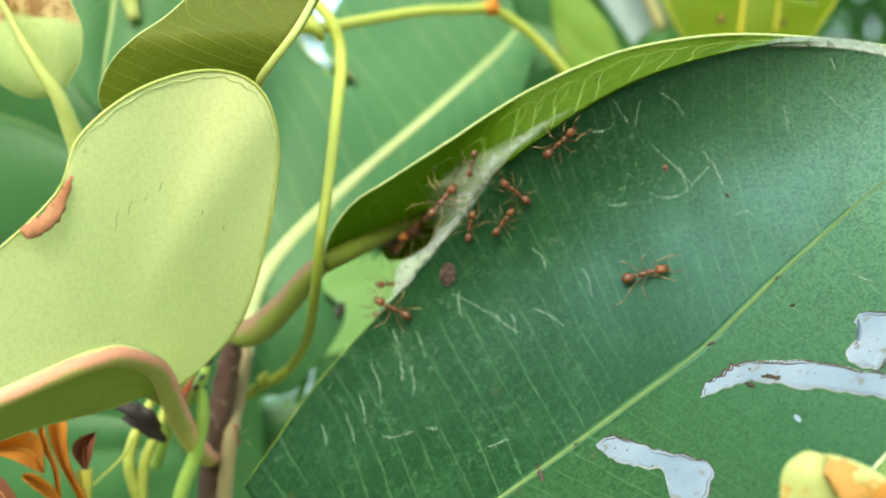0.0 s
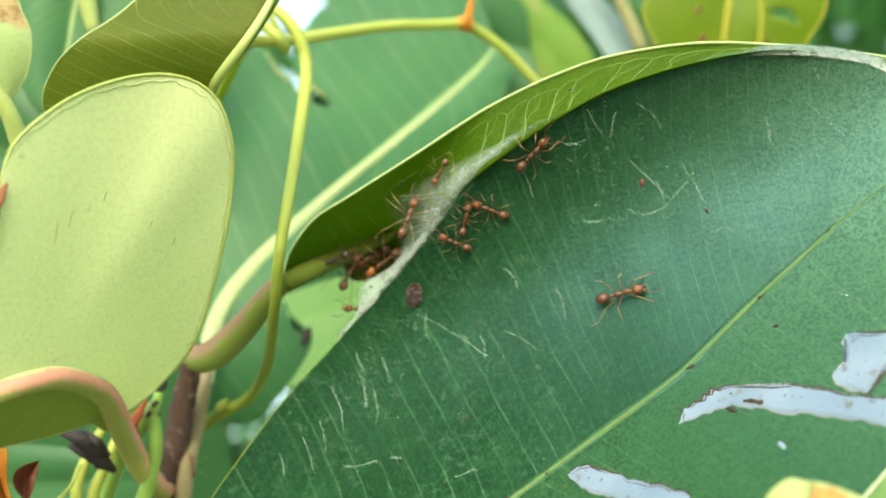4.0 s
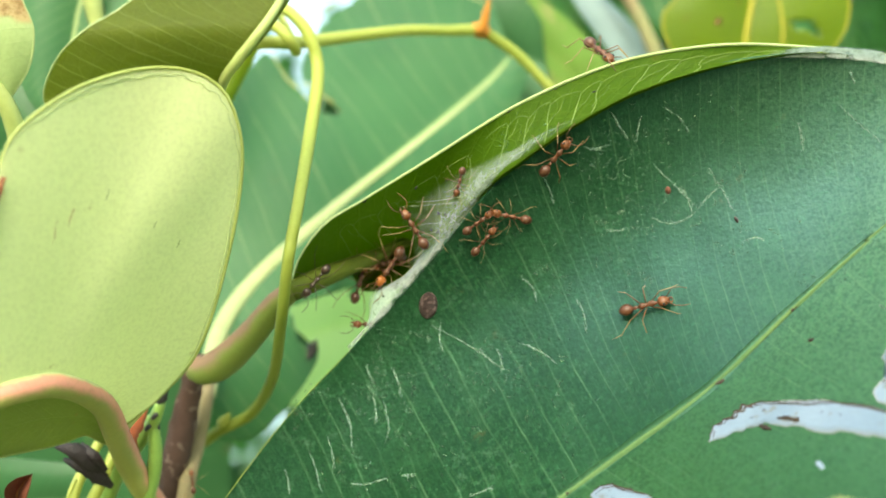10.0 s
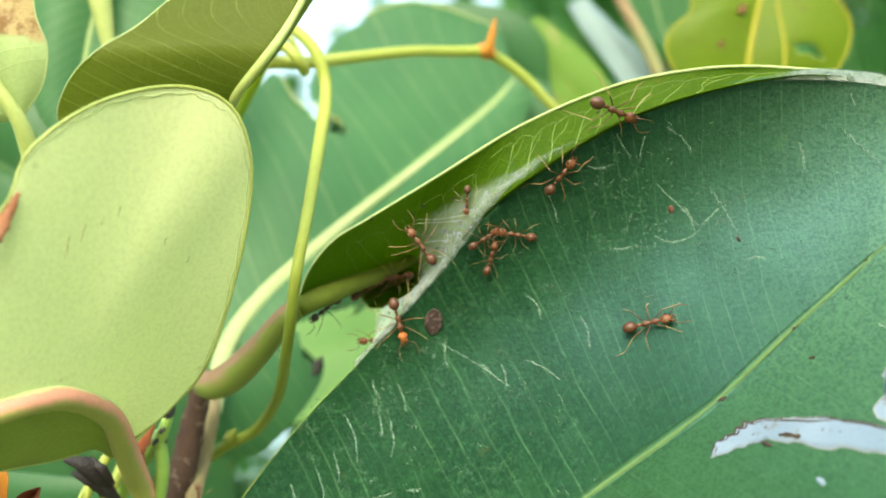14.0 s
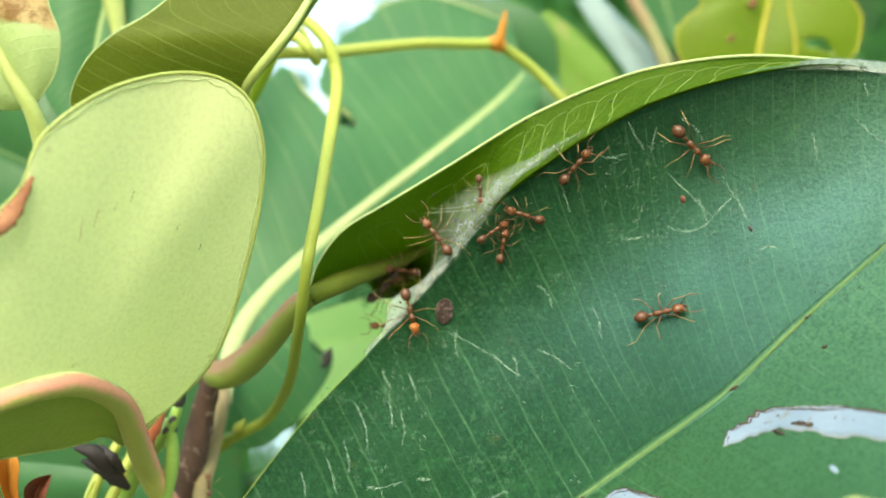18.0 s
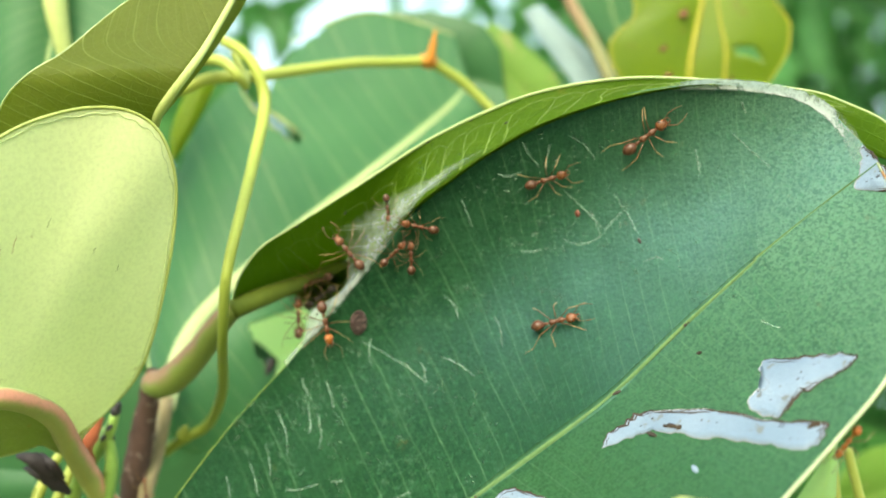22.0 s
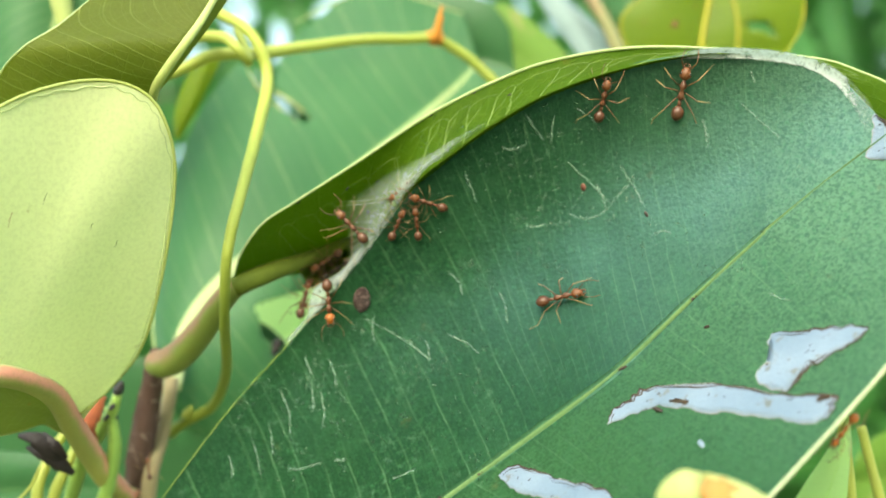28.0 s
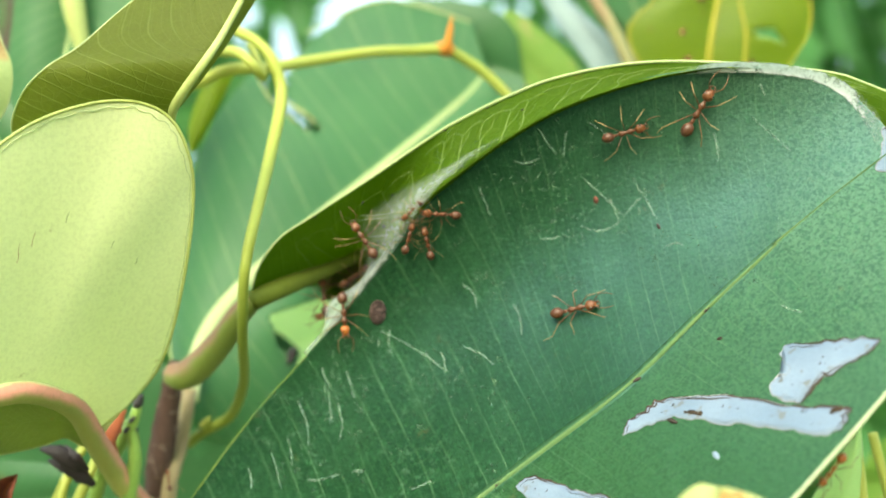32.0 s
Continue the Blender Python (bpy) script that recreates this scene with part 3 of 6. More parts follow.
def tree(base, height, spread, leaves, seed, label, first=0.3):
    rnd = random.Random(seed)
    ob = thing_empty("tree", Vector(base))
    tube("trunk", [plan(base[0], base[1], -0.05), plan(base[0] + 0.03, base[1], height * 0.35), plan(base[0] - 0.04, base[1] + 0.04, height * 0.7), plan(base[0], base[1], height)], (60, 45, 28, 10), M_WOOD, ob, sides=9, rough=0.15)
    verts, faces, uvs = [], [], []
    for k in range(14):
        a, h = k * 2.4, (first + (0.95 - first) * k / 14) * height
        ex, ey = math.cos(a) * spread * 0.8, math.sin(a) * spread * 0.8
        tube("limb", [plan(base[0], base[1], h), plan(base[0] + ex * 0.5, base[1] + ey * 0.5, h + 0.12), plan(base[0] + ex, base[1] + ey, h + 0.16)], (16, 9, 3), M_WOOD, ob, sides=6)
    for k in range(leaves):
        a, r = rnd.uniform(0, 6.283), spread * rnd.uniform(0.1, 1.0) ** 0.6
        h = first + (1.02 - first) * rnd.random()
        c = Vector((base[0] + math.cos(a) * r, base[1] + math.sin(a) * r, h * height))
        if noise.noise(c * 3.1 + Vector((seed, 0, 0))) < -0.18:
            continue
        m = Euler((rnd.uniform(0, 6.3), rnd.uniform(0, 6.3), rnd.uniform(0, 6.3))).to_matrix()
        s = rnd.uniform(0.04, 0.09)
        n0 = len(verts)
        for x, y, z in ((-1, 0, 0), (-0.3, 0.42, 0.12), (0.4, 0.36, 0.12), (1.1, 0, -0.1), (0.4, -0.36, 0.12), (-0.3, -0.42, 0.12)):
            verts.append(c + m @ Vector((x, y, z)) * s)
            uvs.append((0.5 + x * 0.45, 0.5 + y))
        faces += [(n0, n0 + 1, n0 + 2, n0 + 3), (n0, n0 + 3, n0 + 4, n0 + 5)]
    mesh_object("crown", verts, faces, M_CROWN, ob, "", uvs, smooth=False)
    return tagged(ob, label, "tree", "trees in the distance")


tree((-1.05, 1.9, 0), 3.6, 0.75, 2000, 3, "small green-leaved tree out of focus behind the shrub", 0.3)
tree((0.95, 1.5, 0), 3.4, 0.75, 3000, 5, "dense dark green tree standing behind the shrub", 0.3)
tree((0.85, 3.2, 0), 5.0, 1.15, 3600, 9, "taller broad-crowned tree farther back in the garden", 0.25)
tree((-1.9, 3.4, 0), 4.6, 1.2, 2200, 12, "leafy tree with a spreading crown in the distance", 0.2)
tree((2.2, 3.4, 0), 5.0, 1.4, 3400, 15, "leafy dark tree in the distance beside others", 0.2)

tree((-0.5, 2.4, 0), 2.6, 0.6, 1900, 21, "low bushy tree close behind the shrub", 0.15)

tree((0.5, 2.0, 0), 4.2, 0.5, 1500, 27, "slender leafy tree standing behind the shrub", 0.3)

# ---- the shrub: twig, stalks and leaves ----
shrub = thing_empty("shrub", Vector((-0.08, 0.02, 0)))
tagged(shrub, "broad-leaved green shrub with leathery leaves on brown twigs", "shrub")
tube("twig", [(-48.39, 36.07, -19.64), (-50.06, 37.11, -23.88), (-51.98, 39.2, -30.72), (-54.27, 41.29, -39.92), (-56.02, 43.38, -51.54), (-60, 40, -85), (-60, 36, -120)], (1.9, 2.7, 3.0, 3.3, 3.5, 4.2), M_BARK, shrub, "reddish brown woody twig with rough bark", 18, 0.3, n=70)
tube("stem", [(-60, 36, -119), plan(-0.07, 0.03, 0.9), plan(-0.08, 0.02, 0.4), plan(-0.08, 0.02, -0.05)], (4.2, 5.5, 8.0), M_BARK, shrub, "brown woody stem", 14, 0.3, n=40)
tube("stalk", [(-49.31, 47, -25.91), (-49.88, 46, -31.7), (-51.34, 44, -40.42), (-52.61, 40, -50.73), (-60, 36, -122)], (1.5, 1.7, 1.7, 1.9), M_STEM, shrub, "pale green leaf stalk flushed with red", 10)
tube("stalk", [(-48.32, 32.02, -21.18), (-45.8, 30.25, -21.53), (-41.57, 27.71, -19.18), (-36.13, 23.53, -14.18), (-31.25, 18.62, -8.86), (-27.92, 16.26, -6.19), (-25.91, 16, -5.3)], (2.5, 3.0, 2.9, 2.65, 2.4, 2.1, 1.6), M_PETIOLE, shrub, "thick green and reddish leaf stalk", 14)

# dark leaf with the ants
upper = [(-43.24, 10.32, -47.52), (-29.59, 14.38, -29.1), (-17.68, 14.04, -16.22), (-3.72, 10.47, 0.1), (10.67, 3.92, 15.54), (23.05, 0.25, 23.5), (35.25, -1.79, 28.39), (47.4, -2.89, 30.87), (61.05, -4.28, 31.23), (72.76, -6.71, 27.42), (78.12, -9.86, 21.47), (80.24, -12.67, 17.13)]
middle = [(-27.18, -16.57, -65.84), (-15.19, -14.27, -57.71), (-0.75, -11.99, -47.65), (14.85, -10.76, -36.87), (27.18, -10.23, -28.02), (33.52, -10.24, -23.45), (39.34, -9.99, -18.82), (50.45, -8.84, -8.45), (61.89, -9.09, 1.96), (61.83, -8.95, 2.12), (70.5, -10.3, 9.38), (80.24, -12.67, 17.13)]
lower = [(7.96, -41.38, -60.98), (17.36, -42.9, -56.22), (26.78, -43.25, -50.66), (38.42, -42.78, -43.03), (46.24, -43.5, -38.32), (53.04, -42.49, -33.16), (58.7, -40.62, -28.11), (65.39, -38.34, -21.88), (73.14, -35.34, -14), (78.69, -29.62, -5.11), (81.84, -20.94, 6.25), (80.24, -12.67, 17.13)]
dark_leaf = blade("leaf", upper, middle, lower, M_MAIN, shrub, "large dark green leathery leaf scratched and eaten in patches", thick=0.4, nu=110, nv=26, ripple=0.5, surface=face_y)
margin(upper[:3], 0.09, M_VEIN, dark_leaf, "thin light green leaf margin", face_y)
margin(lower, 0.34, M_RIMC, dark_leaf, "pale yellow leaf margin", face_y)
tube("midrib", [(p[0], face_y(p[0], p[2]) - 0.12, p[2]) for p in middle], (0.6, 0.55, 0.45, 0.28, 0.1), M_RIB, dark_leaf, "pale green raised midrib", 8, n=80, squash=0.22)

# bound leaf, curled over the dark one
top = [(-27.73, 13, -5.12), (-26, 11, -0.38), (-21.65, 9, 5.01), (-15.42, 8, 8.84), (-4.14, 8, 15.8), (7.07, 6, 22.7), (13.51, 5, 25.99), (19.87, 4, 28.7), (28.58, 1, 31.29), (41.43, -2, 32.8), (54.66, -2, 32.49), (71.15, -5, 30.01), (77.28, -8, 27.27), (82.37, -13, 22.92), (85.35, -18, 15.8)]
foot = [(-27.73, 15, -5.76), (-24.58, 21, -4.53), (-19.2, 28, -2.19), (-10.05, 33, 1.71), (-1.88, 17.64, 4.56), (6.40, 4.52, 11.89), (12.48, 2.60, 16.30), (19.21, 0.60, 20.69), (28.92, -1.62, 25.66), (41.89, -3.21, 29.48), (55.64, -4.64, 31.21), (67.74, -4.28, 29.39), (73.87, -6.15, 26.22), (78.67, -9.94, 19.05)]
rear = [(-27.53, 17, -6.12), (-24.57, 25, -5.24), (-18.87, 36, -4.23), (-10.68, 46, -6.7), (1.73, 35.24, -2.05), (9.48, 17.06, 9.97), (16.98, 12.71, 15.53), (24.3, 9.7, 20.03), (33.24, 6.67, 24.37), (43.66, 3.48, 28.53), (57, 0.67, 30.32), (67.66, -1.09, 28.3), (73.04, -2.86, 25.12), (77.18, -7.79, 17.12)]
bound_leaf = blade("leaf", top, foot, rear, M_FLAP, shrub, "yellow-green leaf curled over and bound with silk", bulge=-0.4, nu=90, nv=14)
L, C = even(top, 90), even(foot, 90)


def on_flap(i, v):
    """A place on the curled leaf's outer side: i along it, v from its fold to its margin."""
    k, w = min(int(i), 88), i - min(int(i), 88)
    p = C[k].lerp(C[k + 1], w).lerp(L[k].lerp(L[k + 1], w), v)
    s = i / 89
    p.y += 0.4 * math.sin(math.pi * v) * math.sin(math.pi * min(max(s, 0.04), 0.96))
    p.y += 0.3 * noise.noise(Vector((p.x * 0.09, p.y * 0.02, p.z * 0.09))) - 0.04
    return p


flap_rnd = random.Random(77)
at, stops = 15.0, []
while at < 80:
    lean, reach = flap_rnd.uniform(-1.6, -0.5), flap_rnd.uniform(0.64, 0.76)
    stops.append((at + lean, reach))
    bend = flap_rnd.uniform(-0.3, 0.3)
    tube("vein", [on_flap(at, 0.04), on_flap(at + lean * 0.3 + bend, reach * 0.35), on_flap(at + lean * 0.75 - bend * 0.6, reach * 0.7), on_flap(at + lean, reach)], (0.085, 0.075, 0.055), M_VEIN, bound_leaf, "", 5, 0.4, n=18, squash=0.6)
    if flap_rnd.random() < 0.8:
        low, out = flap_rnd.uniform(0.2, 0.45), flap_rnd.choice((-1, 1)) * flap_rnd.uniform(0.7, 1.4)
        tube("vein", [on_flap(at + lean * 0.5, low), on_flap(at + lean * 0.5 + out * 0.4, low + 0.14), on_flap(at + lean * 0.5 + out, low + 0.2), on_flap(at + lean * 0.5 + out * 1.1, low + 0.34)], (0.045, 0.04, 0.025), M_VEIN, bound_leaf, "", 5, 0.4, n=12, squash=0.6)
    at += flap_rnd.uniform(2.5, 4.3)
for (a, va), (b, vb) in zip(stops, stops[1:]):
    tube("vein", [on_flap(a, va), on_flap(a * 0.6 + b * 0.4, max(va, vb) + 0.05), on_flap(b - 0.3, vb + 0.05), on_flap(b, vb)], (0.055, 0.05, 0.055), M_VEIN, bound_leaf, "", 5, 0.4, n=12, squash=0.6)
for i, v, r in ((19, 0.97, 0.22), (33, 0.98, 0.26), (41, 0.96, 0.15), (57, 0.97, 0.2), (27, 0.6, 0.12), (48, 0.55, 0.14)):
    tube("speck", [on_flap(i, v), on_flap(i + 0.25, v), on_flap(i + 0.5, v)], (r * 0.4, r, r * 0.5), M_BROWN, bound_leaf, "tiny brown speck", 6, 0.4, n=6)
margin(top, 0.29, M_RIM, bound_leaf, "light green leaf margin")
tube("midrib", [(-27.8, 13.5, -6.3), (-26.13, 14, -5.44), (-23.46, 16, -4.22), (-18.54, 21, -2.11), (-12.87, 27, 0.31), (-5.24, 33, 4.39)], (1.9, 1.9, 1.6, 1.35, 1.1, 0.8), M_CURL, bound_leaf, "olive midrib of the curled leaf", 10)

blade("fold", [(-19.75, 32.0, -2.92), (-14.82, 32.0, 0.09), (-10.43, 32.0, 3.55), (-7.14, 32.0, 6.24)], [(-18.79, 38.0, -5.36), (-14.75, 38.0, -4.04), (-10.24, 38.0, -1.16), (-6.62, 38.0, 1.84)], [(-16.67, 30.0, -6.89), (-13.65, 30.0, -6.8), (-9.43, 30.0, -5.75), (-6.06, 30.0, -2.97)], M_FLAP, bound_leaf, "olive inner wall of the rolled fold", bulge=0, nu=30, nv=10)

# pale leaf in front of the twig
PALE_BULGE = 2.4
M_UNDER = leaf_material("green upper side", (0.12, 0.17, 0.035), (0.17, 0.21, 0.05), (0.34, 0.4, 0.12), (0.5, 0.6, 0.16), 0.42, 0.4, 20.0, 0.15, 0.3, 0.01, 0.2, 0.05, 0.3, 0.4, stains=(0.3, 0.1, 0.02), stain_mix=0.6, stain_at=0.62)
M_INSET = plain_material("fine pale vein", (0.4, 0.46, 0.22), (0.46, 0.52, 0.26), 0.5, 300)
rib = [(-55.87, 12.77, -31.75), (-56.45, 8.37, -28.17), (-56.83, -0.56, -23.03), (-58.28, -9.16, -20.02), (-60.56, -14.39, -19.05), (-62.98, -18.62, -19.84), (-67.77, -24.03, -21.24), (-73.82, -28.93, -23.92)]
left = [(-55.2, 8.31, -28.92), (-48.72, 8.74, -23.51), (-41.44, 4.6, -15.14), (-35.49, -1.91, 0.09), (-32.5, -6.8, 13.48), (-32.87, -10.54, 20.79), (-35.25, -12.42, 24.98), (-39.97, -14.24, 26.92), (-46.18, -18.36, 25.99), (-52.91, -24.41, 22.04), (-58.88, -28.76, 15.55), (-61.86, -28.83, 8.19), (-67.81, -33.26, 0.9), (-72.19, -37.79, -3.42)]
right = [(-56.65, 13.75, -32.88), (-59.31, 11.42, -32), (-61.39, 9.06, -30.17), (-63.42, 5.43, -30.69), (-65.79, 0.63, -30.95), (-68.36, -5.28, -30.86), (-73.22, -11.92, -31.33), (-79.46, -17.8, -33.02)]
crease = [Vector(a).lerp(Vector(b), 0.05) for a, b in zip(rib, right)]
pale_leaf = blade("leaf", left, rib, crease, M_PALE, shrub, "pale lime fleshy leaf underside with a rounded end", bulge=PALE_BULGE, thick=0.5, nu=60, nv=20)
blade("fold", crease, [a.lerp(Vector(b), 0.5) for a, b in zip(crease, right)], right, M_UNDER, pale_leaf, "olive green upper side of the folded half", bulge=0.6, nu=50, nv=8)
margin(right, 0.18, M_RIMO, pale_leaf, "olive leaf margin")
margin(left, 0.3, M_RIMO, pale_leaf, "pale leaf margin")
L, C = even(left, 80), even(rib, 80)
inset = []
for i in range(6, 72):
    w = (1.15 + 0.22 * math.sin(i * 1.9) + 0.15 * math.sin(i * 0.7)) / (C[i] - L[i]).length
    inset.append(L[i].lerp(C[i], w) - Vector((0, PALE_BULGE * math.sin(math.pi * (1 - w)) * math.sin(math.pi * min(max(i / 79, 0.04), 0.96)) + 0.16, 0)))
tube("vein", inset, (0.04, 0.1, 0.08, 0.1, 0.04), M_INSET, pale_leaf, "fine vein along the margin", 6, 0.5, n=260)
pale_rnd = random.Random(5)
for k in range(5):
    i, w = pale_rnd.randint(26, 52), pale_rnd.uniform(0.3, 0.62)
    span, run = pale_rnd.uniform(0.006, 0.025), []
    for m in range(4):
        q = w + span * m
        p = L[i].lerp(C[i], q) - Vector((pale_rnd.uniform(-0.15, 0.15), PALE_BULGE * math.sin(math.pi * (1 - q)) * math.sin(math.pi * min(max(i / 79, 0.04), 0.96)) + 0.12, 0))
        run.append(p)
    tube("scratch", run, (0.015, 0.045, 0.035, 0.015), M_RUST if k % 2 else M_CURL, pale_leaf, "thin brownish scratch", 5, 0.6, n=16, squash=0.5)
tube("midrib", [(-55.5, 43, -49.5), (-56.2, 38.5, -49.2), (-56.13, 31.03, -45.65), (-56.95, 26.44, -42.15), (-57.67, 21.85, -37.54), (-56.38, 10.34, -30.86), (-56.01, 1.95, -24.64), (-56.85, -5.8, -21.21), (-58.73, -12.61, -19.27), (-61.07, -17.32, -19.2), (-64.11, -21.67, -20.08), (-73.37, -29.8, -23.78)], (1.5, 2.0, 2.3, 2.3, 2.2, 2.1, 2.0, 1.9, 1.8, 1.6, 1.5), M_PINK, pale_leaf, "thick pinkish curved midrib and stalk", 12)

tube("scar", [(-59.79, -29.33, 10.1), (-61.23, -29.86, 6.64), (-62.79, -31.19, 3.8), (-65.29, -34.05, 1.67)], (0.3, 0.9, 1.3, 1.1), M_RUST, pale_leaf, "reddish brown dead notch in the margin", 10, 0.5, squash=0.4)

tube("scar", [(-69.29, -7.94, -29.53), (-67.84, -5.8, -28.15), (-65.91, -3.83, -27.08)], (0.3, 0.9, 0.4), M_ORANGE, pale_leaf, "orange-brown scar under the fold", 8, 0.6, squash=0.4)

# olive leaf above it
rib = [(-35.22, -10.17, 24.99), (-34.56, -10.91, 25.72), (-33.54, -11.8, 26.74), (-31.46, -13.82, 28.9), (-28.37, -14.48, 32.66), (-25.89, -11.91, 37.62), (-21.84, -7.62, 47.39), (-19.66, -4.19, 56.26)]
left = [(-48.44, -4.84, 17.58), (-58.16, -7.03, 18.64), (-61.43, -10.29, 22.76), (-58.33, -14.15, 28.18), (-53.35, -16.2, 32.3), (-48.42, -13.62, 36.4), (-38.64, -9.34, 46.05), (-23.17, -4.19, 56.26)]
right = [(-34.21, -10.16, 25.83), (-32.24, -9.86, 28.26), (-28.45, -10.19, 32.68), (-25.76, -6.76, 38.12), (-21.18, -2.47, 47.96), (-18.97, -2.47, 56.38)]
olive_leaf = blade("leaf", left, rib, right, M_OLIVE, shrub, "olive green leaf underside with fine parallel veins", bulge=1.4, nu=50, nv=16)
margin(left, 0.16, M_RIM, olive_leaf, "pale leaf margin")
tube("midrib", [(-35.85, -8.06, 24.11), (-34.32, -11.27, 25.99), (-31.97, -13.8, 28.24), (-28.29, -14.91, 32.57), (-25.82, -12.34, 37.52), (-21.73, -8.48, 47.14)], (0.8, 0.75, 0.6, 0.5), M_PALESTALK, olive_leaf, "pale yellow midrib", 8)

# leaf at the far left with a brown end
rib = [(-76.77, 14, 26.39), (-79.63, 13, 31.39), (-83.29, 12, 39.11), (-87.36, 12, 47.98), (-89.5, 12, 58.86)]
left = [(-78.33, 15, 25.91), (-84.74, 16, 26.3), (-91.86, 16, 31.79), (-96.59, 15, 42.64), (-91.92, 13, 58.15)]
right = [(-75.98, 14, 26.99), (-72.51, 13, 31.92), (-71.46, 12, 38.17), (-73.71, 12, 44.57), (-74.65, 12, 55.94)]
small_leaf = blade("leaf", left, rib, right, M_PALETIP, shrub, "pale green leaf with a browned, speckled end", bulge=2.0, nu=36, nv=10)
margin(right, 0.18, M_RIM, small_leaf)
tube("stalk", [(-87.4, 11, 46.75), (-83.56, 11.5, 38.52), (-79.84, 12.3, 31.28), (-76.76, 14, 25.59), (-75.31, 18, 17.98), (-73.16, 24, 8.05), (-58.8, 34, -14.46)], (0.4, 0.9, 1.5, 2.1, 2.1, 2.0, 1.9), M_PALESTALK, small_leaf, "pale green leaf stalk", 10)

# leaves behind at the left
blade("leaf", [(-96.99, 62, 81.27), (-92.28, 60, 64.48), (-93.11, 58, 44.32), (-89.18, 56, 33.06), (-82.71, 55, 26.33)], [(-82.67, 64, 83.24), (-79.29, 62, 62.56), (-80.36, 60, 49.68), (-82.02, 58, 37.03), (-82.71, 55, 26.33)], [(-52.9, 66, 84.01), (-54.77, 64, 58.12), (-62.89, 62, 42.68), (-72.78, 58, 30.96), (-82.71, 55, 26.33)], M_BACK, shrub, "mid-green leaf out of focus behind the front leaves", bulge=2)
tube("stalk", [(-78.78, 58, 71.39), (-77.11, 57, 60.09), (-74.8, 58, 46.85)], (3.0, 2.6, 1.4), M_PALESTALK, shrub, "pale green leaf stalk", 10)
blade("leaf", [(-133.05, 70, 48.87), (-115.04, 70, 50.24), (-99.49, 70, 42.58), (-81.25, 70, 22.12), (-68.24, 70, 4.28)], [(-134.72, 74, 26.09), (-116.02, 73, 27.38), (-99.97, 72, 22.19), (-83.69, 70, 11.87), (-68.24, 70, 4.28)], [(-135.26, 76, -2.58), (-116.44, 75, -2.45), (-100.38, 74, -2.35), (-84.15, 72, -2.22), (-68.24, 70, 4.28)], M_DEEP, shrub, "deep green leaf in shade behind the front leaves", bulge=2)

# broad leaf behind the vine
rib = [(-50.21, 50, -28.81), (-49.79, 60, -16.8), (-43.99, 68, -6.12), (-29.15, 78, 8.98), (-11.62, 94, 24.77), (0.87, 105, 36.15), (10.48, 112, 45.48), (15.87, 116, 52.55)]
left = [(-53.46, 54, -29.32), (-59.86, 68, -14.87), (-60.85, 80, 5.38), (-57.5, 95, 33.47), (-47.22, 104, 51.81), (-33.81, 112, 63.64), (-12.66, 118, 73.26), (11.54, 120, 66.93)]
right = [(-50.8, 58, -38.82), (-42.78, 60, -39.15), (-34.61, 62, -31.56), (-29.87, 68, -23.62), (-28.68, 74, -15.24), (-8.72, 90, 2.86), (10.95, 105, 23.19), (21.11, 116, 49.55)]
bite = [(-68.3, 103, 77.07), (-68.28, 103, 59.33), (-48.28, 103, 51.57), (-45.05, 103, 50.08), (-41.82, 103, 44.76), (-39.33, 103, 42.39), (-34.49, 103, 37.07), (-30.09, 103, 34.41), (-26.72, 103, 33.66), (-28.33, 103, 36.75), (-32.72, 103, 40.59), (-37.27, 103, 43.56), (-36.97, 103, 49.6), (-35.2, 103, 55.92), (-31.81, 103, 61.37), (-25.63, 103, 66.8), (-18.25, 103, 76.81)]
nick = [(-35.73, 74, -11.4), (-23.56, 74, -7.55), (-23.18, 70, -20.03), (-29.87, 68, -20.87), (-33.24, 68, -19.37), (-34.27, 70, -14.99)]
broad_leaf = blade("leaf", left, rib, right, M_BACK, shrub, "broad bright green leaf with a bite taken out", bulge=4, nu=150, nv=52, holes=[[(p[0], p[2]) for p in bite], [(p[0], p[2]) for p in nick]])
tube("midrib", [(p[0], p[1] - 0.3, p[2]) for p in rib[:-1]], (2.0, 1.8, 1.45, 0.95, 0.5, 0.15), M_RIBP, broad_leaf, "broad pale yellow midrib", 12, squash=0.35)
margin([(-43.84, 96.0, 48.77), (-40.7, 96.0, 43.58), (-38.26, 96.0, 41.27), (-33.55, 96.0, 36.09), (-29.26, 96.0, 33.49), (-25.97, 96.0, 32.75)], 0.45, M_RIM, broad_leaf, "yellowed edge of the bite")
margin([(-25.97, 96.0, 32.75), (-27.54, 96.0, 35.77), (-31.82, 96.0, 39.52), (-36.26, 96.0, 42.41)], 0.55, M_RIM, broad_leaf, "yellowed edge of the bite")
margin(left[:3], 0.4, M_RIM, broad_leaf)
margin(left[5:], 0.4, M_RIM, broad_leaf)

